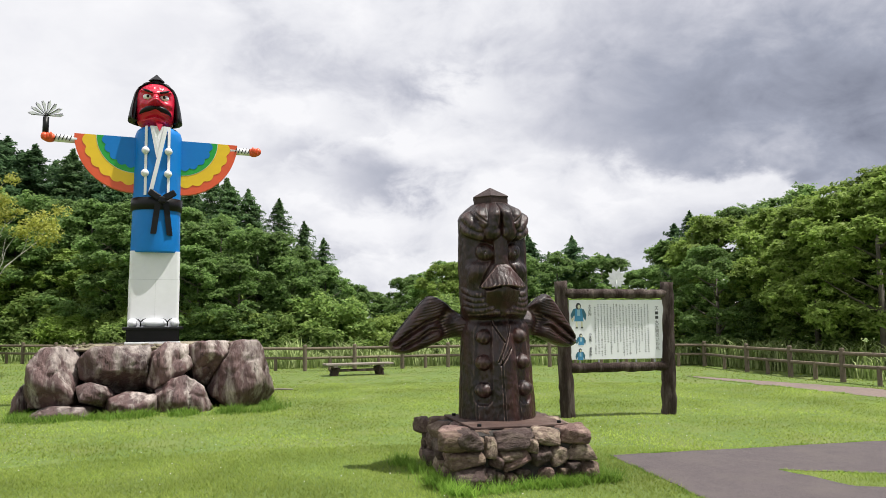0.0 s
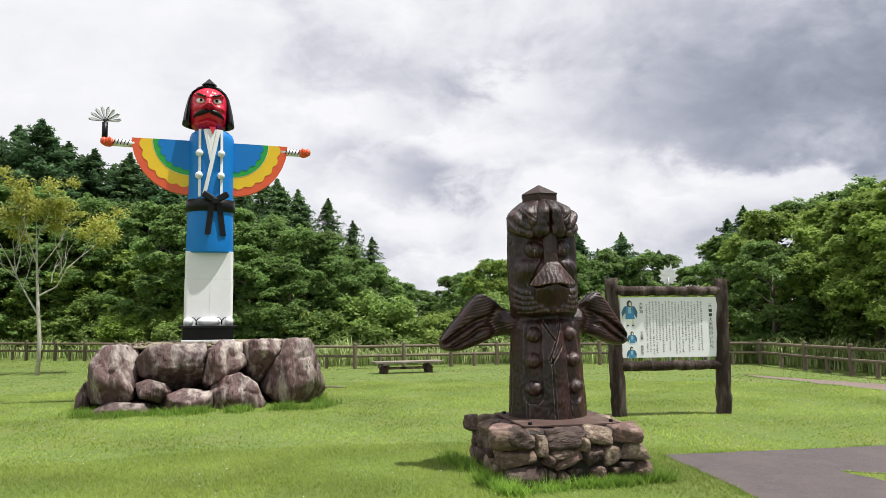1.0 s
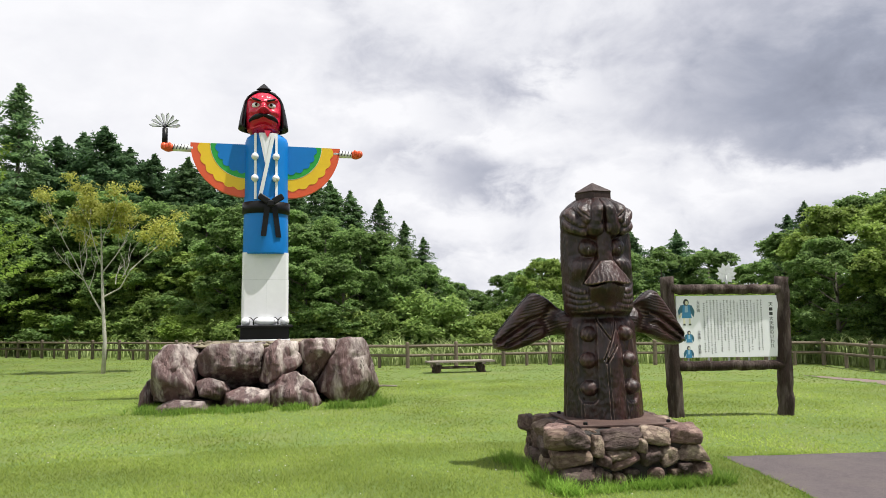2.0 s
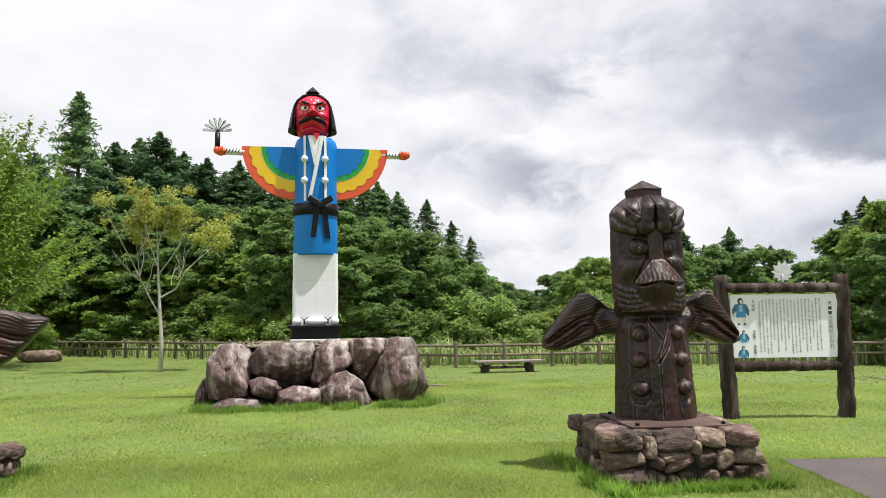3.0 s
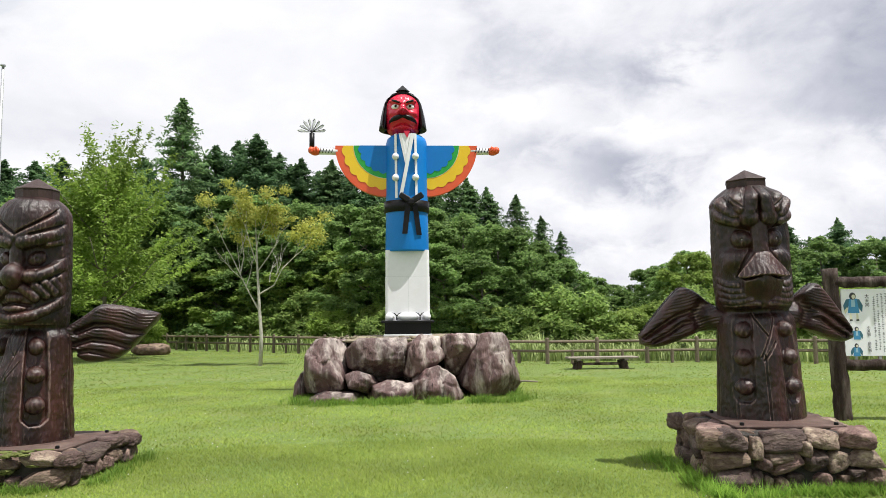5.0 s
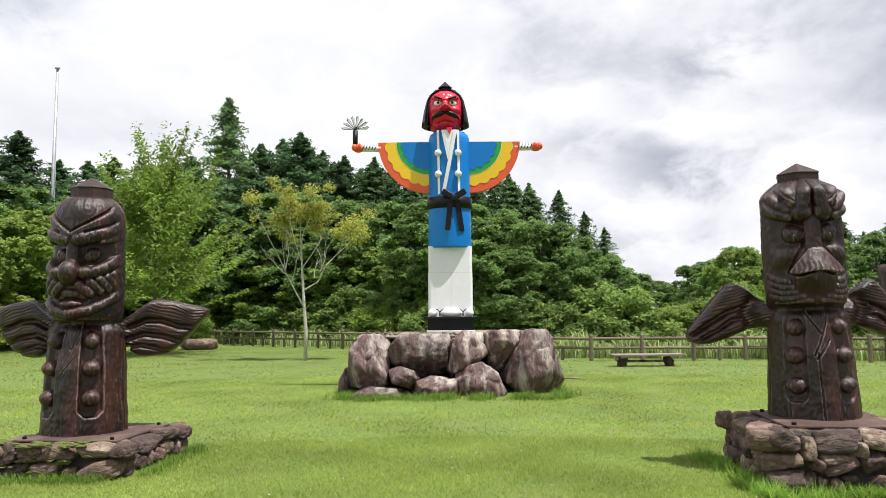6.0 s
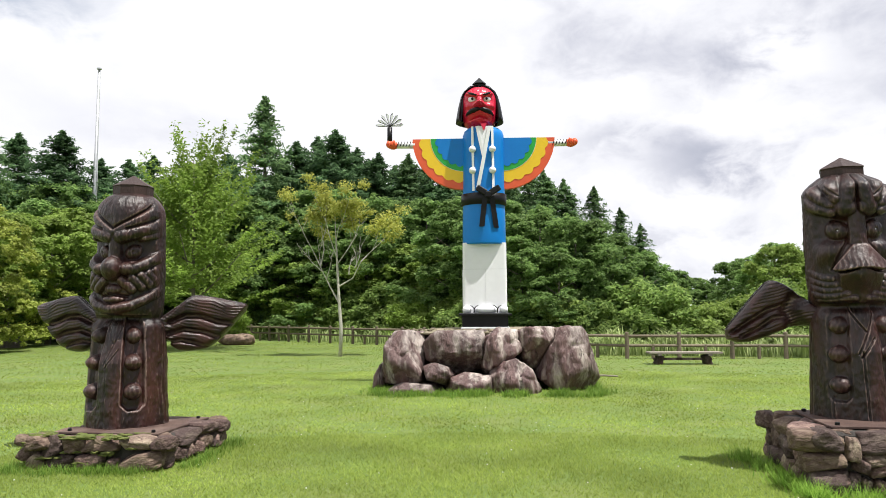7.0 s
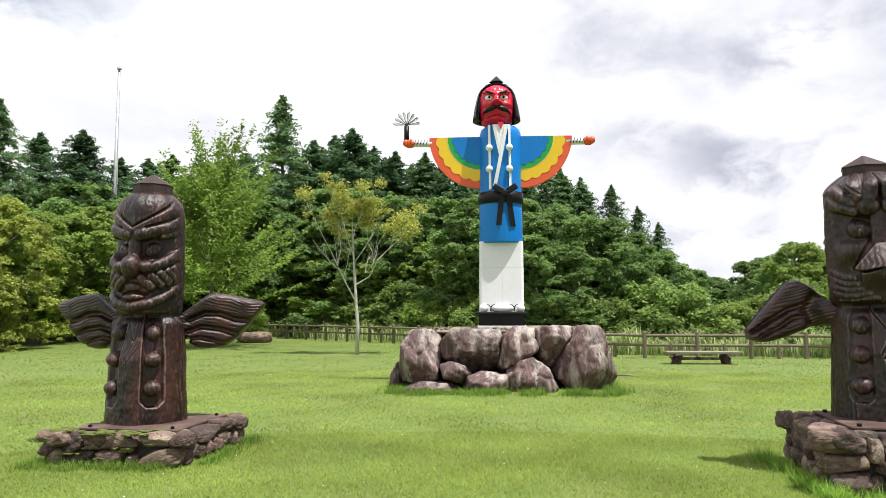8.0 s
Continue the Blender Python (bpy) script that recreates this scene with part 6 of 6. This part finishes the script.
stand("light", [(27.5, 38, 5.4, 1.4), (31.0, 36, 5.6, 1.4), (24.0, 39, 5.4, 1.4), (29.4, 40, 6.4, 1.4), (19.4, 40, 5.0, 1.4), (34.0, 37, 6.0, 1.3), (-46.6, 26, 4.9, 1.3), (-50.2, 25, 5.2, 1.4), (-53.6, 24, 5.6, 1.4), (-42.2, 32, 5.8, 1.3), (36.4, 35, 6.3, 1.1), (-52.4, 21.5, 4.9, 1.3), (-48.4, 23.5, 4.7, 1.3), (-22.0, 36, 4.4, 1.1), (5.6, 36, 4.6, 1.5), (9.5, 37, 4.2, 1.6), (13.6, 38, 4.2, 1.6), (28.6, 39, 4.6, 1.5), (32.5, 40, 5.2, 1.4), (2.6, 34.5, 4.2, 1.5)], 5)

stand("pale", [(35.6, 33, 5.9, 1.1), (33.4, 34, 4.6, 1.2), (37.6, 32, 5.2, 1.2)], 7)

# an airy young tree of fresh green, on the lawn's far edge
airy = vase_crown(71, 9.2, 4.9, 1.4, 24000, 0.088, M_LEAF_FRESH)
x, y = place(21.6, 31.5)
tree("young_tree", pose(x, y, 0), "airy young tree with fresh green leaves", airy, mesh_of("trunk", *limb_set(1.9, 7.8, 0.11, 12, 3.0, 9), [M_BARK], smooth=True), M_BARK, group="")


def sapling():
    """A pale slender tree: thin crooked limbs, yellowing leaves in two heads."""
    rnd = random.Random(12)
    t = empty("sapling", pose(-4.78, 24.87, -0.02), "slender pale sapling with sparse yellow-green leaves", "tree")
    limbs = [tube([(0, 0, -0.1), (0.02, 0, 1.0), (-0.06, 0, 2.0), (-0.12, 0, 3.0), (-0.18, 0.05, 4.0), (-0.22, 0, 4.9)], [0.068, 0.060, 0.050, 0.038, 0.022, 0.007], 9, 0.1, 1)]
    tips = []

    def limb(p, q, r, depth):
        p, q = Vector(p), Vector(q)
        mid = p.lerp(q, 0.5) + Vector((rnd.uniform(-.1, .1), rnd.uniform(-.1, .1), rnd.uniform(-.12, .02))) * (q - p).length
        limbs.append(tube([p, mid, q], [r * 0.75, r * 0.55, r * 0.28], 6, 0.1, rnd.randint(0, 99), False))
        if depth:
            for _ in range(3):
                s_ = p.lerp(q, rnd.uniform(0.45, 1.0))
                d = (q - p).normalized()
                e = s_ + (d + Vector((rnd.uniform(-.8, .8), rnd.uniform(-.8, .8), rnd.uniform(-.1, .9)))) * (q - p).length * 0.42
                limb(s_, e, r * 0.5, depth - 1)
        else:
            tips.append(q)
    for p, q, r in (((-0.02, 0, 1.75), (-0.75, 0.1, 3.1), 0.045), ((-0.72, 0.1, 3.05), (-1.35, 0.0, 4.3), 0.03), ((-0.72, 0.1, 3.05), (-0.75, 0.3, 4.5), 0.03), ((-0.09, 0, 2.35), (0.75, -0.2, 3.25), 0.042),
                    ((0.72, -0.2, 3.2), (1.5, 0.1, 4.0), 0.03), ((-0.14, 0, 3.1), (0.55, 0.2, 4.2), 0.03), ((-0.16, 0, 3.4), (-0.5, -0.3, 4.7), 0.028), ((-0.18, 0, 3.8), (0.2, -0.2, 4.9), 0.022)):
        limb(p, q, r, 2)
    part("trunk", mesh_of("trunk", *join(*limbs), [M_BIRCH], smooth=True), M_BIRCH, t, "pale grey trunk and bare twigs")
    rng = np.random.default_rng(77)
    lobes = [(*q, 0.34, 0.34, 0.2) for q in tips if q.z > 4.2] + [(-0.45, 0, 4.9, 1.0, 0.9, 0.30), (-0.95, 0.1, 4.62, 0.6, 0.6, 0.32), (0.0, 0.1, 5.0, 0.6, 0.6, 0.3), (1.6, 0.1, 4.15, 0.55, 0.5, 0.32), (1.95, 0, 4.3, 0.35, 0.35, 0.25)]
    part("crown", fast_mesh("crown", *lobes_to_leaves(lobes, 9000, 0.050, rng, 0.5, 0.95), M_LEAF_YELLOW), None, t)


sapling()


# shrubs along the fence
def shrubs():
    rnd = random.Random(31)
    line = [(-34, 50), (-16, 43.5), (-8, 38.0), (-2, 33.5), (3.5, 27.5), (8, 26), (13, 24.3), (18.6, 21.8), (18.8, 18), (18.2, 14), (17.8, 9)]
    spots = []
    for (ax, ay), (bx, by) in zip(line, line[1:]):
        L = math.hypot(bx - ax, by - ay)
        n = max(2, int(L / (0.85 if bx < 4 else 1.35)))
        for i in range(n):
            t = (i + rnd.random()) / n
            spots.append((ax + (bx - ax) * t, ay + (by - ay) * t, math.atan2(bx - ax, -(by - ay))))
    for x, y, a in spots:
        off = rnd.uniform(0.7, 3.0) if x > 2.5 else rnd.uniform(0.7, 2.3)
        sc = rnd.uniform(0.6, 1.0) + max(0, off) * (0.26 if x < 2 else 0.20)
        if x > 15 and y < 19.5 and rnd.random() < 0.6:
            continue
        X, Y = x + math.cos(a) * off, y + math.sin(a) * off
        k_ = rnd.choices((0, 1, 2), (4, 2, 4))[0]
        t = empty("shrub", pose(X, Y, -0.05, 0, 0, rnd.uniform(0, 360)) @ Matrix.Diagonal((sc * 1.25, sc * 1.25, sc, 1)), "leafy green shrub growing behind the log fence", "shrub", "shrubs behind the fence")
        part("foliage", BUSH[k_], None, t)
    x, y = place(18.6, 36.0)
    t = empty("shrub", pose(x, y, -0.05) @ Matrix.Diagonal((0.75, 0.75, 0.85, 1)), "small bright green shrub beside the boulder", "shrub")
    part("foliage", BUSH[1], None, t)


shrubs()


# reeds and tall grass along the fence
def reeds():
    rng = np.random.default_rng(8)
    line = [(-16, 42.6), (-8, 36.2), (-3, 32.4), (3.2, 25.2), (9.3, 23.9), (17.5, 20.4), (17.3, 17.4), (16.9, 13.4), (16.4, 8)]
    P = []
    for (ax, ay), (bx, by) in zip(line, line[1:]):
        L = math.hypot(bx - ax, by - ay)
        n = int(L * (300 if ax > -4 else 90))
        t, o = rng.random(n), rng.uniform(-0.1, 2.0, n)
        P.append(np.stack([ax + (bx - ax) * t + o * (ay - by) / L * 1, ay + (by - ay) * t + o * (bx - ax) / L, np.zeros(n)], -1))
    P = np.concatenate(P)
    n = len(P)
    a = rng.random(n) * 2 * math.pi
    h = rng.uniform(0.3, 1.1, n) * (0.55 + 0.45 * np.sin(P[:, 0] * 1.7) ** 2)
    d = np.stack([np.cos(a), np.sin(a), np.zeros(n)], -1)
    w = np.stack([-np.sin(a), np.cos(a), np.zeros(n)], -1) * 0.019
    up_ = np.array([0, 0, 1.0])
    m1 = P + up_ * h[:, None] * 0.7 + d * h[:, None] * 0.16
    tip = P + up_ * h[:, None] * 0.92 + d * h[:, None] * 0.55
    V = np.stack([P - w, P + w, m1 + w, m1 - w, tip], 1).reshape(-1, 3)
    i = np.arange(n)[:, None] * 5
    me = fast_mesh("tall_grass", V, np.concatenate([i + [0, 1, 2], i + [0, 2, 3], i + [3, 2, 4]]), M_REED)
    tagged(new("tall_grass", me), "pale tall grass and reeds along the fence", "tall grass", kind="stuff")


reeds()


# lawn blades: fine at the lawn's near end, tufts farther out
def inside(px, py, poly):
    c = np.zeros(len(px), bool)
    j = len(poly) - 1
    for i in range(len(poly)):
        (xi, yi), (xj, yj) = poly[i], poly[j]
        c ^= ((yi > py) != (yj > py)) & (px < (xj - xi) * (py - yi) / (yj - yi + 1e-12) + xi)
        j = i
    return c


def blades(name, count, ring, hgt, wid, seed, label, where=None):
    rng = np.random.default_rng(seed)
    r = np.sqrt(rng.uniform(ring[0] ** 2, ring[1] ** 2, count))
    a = rng.uniform(radians(-42), radians(60), count)
    x, y = r * np.sin(a), r * np.cos(a)
    if where is not None:
        x, y = where(rng, count)
    ok = ~inside(x, y, PATH_NEAR) & ~inside(x, y, PATH_FAR)
    if where is not None:
        ok &= np.array([noise.noise(Vector((p * 2.6, q * 2.6, 4.0))) for p, q in zip(x, y)]) > rng.uniform(-0.35, 0.35, len(x))
    x, y = x[ok], y[ok]
    n = len(x)
    z = np.array([ground_z(p, q) for p, q in zip(x, y)])
    dens = np.array([noise.noise(Vector((p * 0.9, q * 0.9, 1.0))) for p, q in zip(x, y)])
    P = np.stack([x, y, z - 0.005], -1)
    h = hgt * rng.uniform(0.45, 1.3, n) * (1 + 0.45 * dens)
    b = rng.random(n) * 2 * math.pi
    lean = rng.uniform(0.3, 1.6, n) if where is not None else rng.uniform(0.5, 2.0, n)
    d = np.stack([np.cos(b), np.sin(b), np.zeros(n)], -1)
    w = np.stack([-np.sin(b), np.cos(b), np.zeros(n)], -1) * wid * rng.uniform(0.6, 1.4, (n, 1))
    tip = P + np.array([0, 0, 1.0]) * h[:, None] + d * (h * lean)[:, None]
    V = np.stack([P - w, P + w, tip], 1).reshape(-1, 3)
    me = fast_mesh(name, V, np.arange(n * 3).reshape(n, 3), M_BLADE if where is None else M_WEED)
    return tagged(new(name, me), label, "grass", kind="stuff")


blades("grass", 40000, (2.5, 4.4), 0.034, 0.0046, 9, "short mown grass blades of the lawn")
blades("grass", 270000, (4.4, 9.5), 0.031, 0.0050, 1, "short mown grass blades of the lawn")
blades("grass", 210000, (9.5, 19), 0.028, 0.0105, 2, "short mown grass blades of the lawn")
blades("grass", 110000, (19, 38), 0.026, 0.024, 3, "short mown grass blades of the lawn")


def round_plinth(cx, cy, w, d, width):
    def where(rng, count):
        side = rng.integers(0, 4, count)
        t = rng.uniform(-0.5, 0.5, count)
        o = np.abs(rng.normal(0, width, count))
        x = np.where(side < 2, t * (w + 0.3), np.where(side == 2, -w / 2 - o, w / 2 + o))
        y = np.where(side < 2, -d / 2 - o, t * (d + 0.3))
        return cx + x, cy + y
    return where


blades("tall_grass", 8000, (0, 1), 0.14, 0.005, 4, "taller uncut grass round the stone plinth", round_plinth(3.42, 7.04, 1.5, 1.48, 0.10))
blades("tall_grass", 5000, (0, 1), 0.09, 0.005, 5, "taller uncut grass round the stone plinth", round_plinth(-3.88, 7.95, 1.58, 1.6, 0.10))
blades("tall_grass", 12000, (0, 1), 0.12, 0.008, 6, "taller weeds at the foot of the boulders", round_plinth(0.08, 15.3, 3.75, 3.3, 0.20))


def path_edge(poly):
    """Places scattered along a path's outline."""
    def where(rng, count):
        p = np.array(poly)
        q = np.roll(p, -1, 0)
        L_ = np.linalg.norm(q - p, axis=1)
        k_ = rng.choice(len(p), count, p=L_ / L_.sum())
        t = rng.random((count, 1))
        xy = p[k_] + (q - p)[k_] * t + rng.normal(0, 0.035, (count, 2))
        return xy[:, 0], xy[:, 1]
    return where


blades("tall_grass", 26000, (0, 1), 0.030, 0.004, 7, "uncut grass fringing the asphalt path", path_edge(PATH_NEAR))
blades("tall_grass", 14000, (0, 1), 0.045, 0.007, 8, "uncut grass fringing the asphalt strip", path_edge(PATH_FAR))


# white clover heads scattered in the lawn
def clover():
    rng = np.random.default_rng(21)
    r, a = np.sqrt(rng.uniform(4.5 ** 2, 20 ** 2, 420)), rng.uniform(radians(-40), radians(45), 420)
    x, y = r * np.sin(a), r * np.cos(a)
    ok = ~inside(x, y, PATH_NEAR) & ~inside(x, y, PATH_FAR) & (np.hypot(x - 0.1, y - 15.5) > 2.6)
    heads = [ball((p, q, ground_z(p, q) + 0.040), rng.uniform(0.004, 0.0075), 6, (1, 1, 0.8)) for p, q in zip(x[ok], y[ok])]
    tagged(new("clover_flowers", mesh_of("clover_flowers", *join(*heads), [M_WHITE])), "small white clover heads in the lawn", "clover", kind="stuff")


clover()
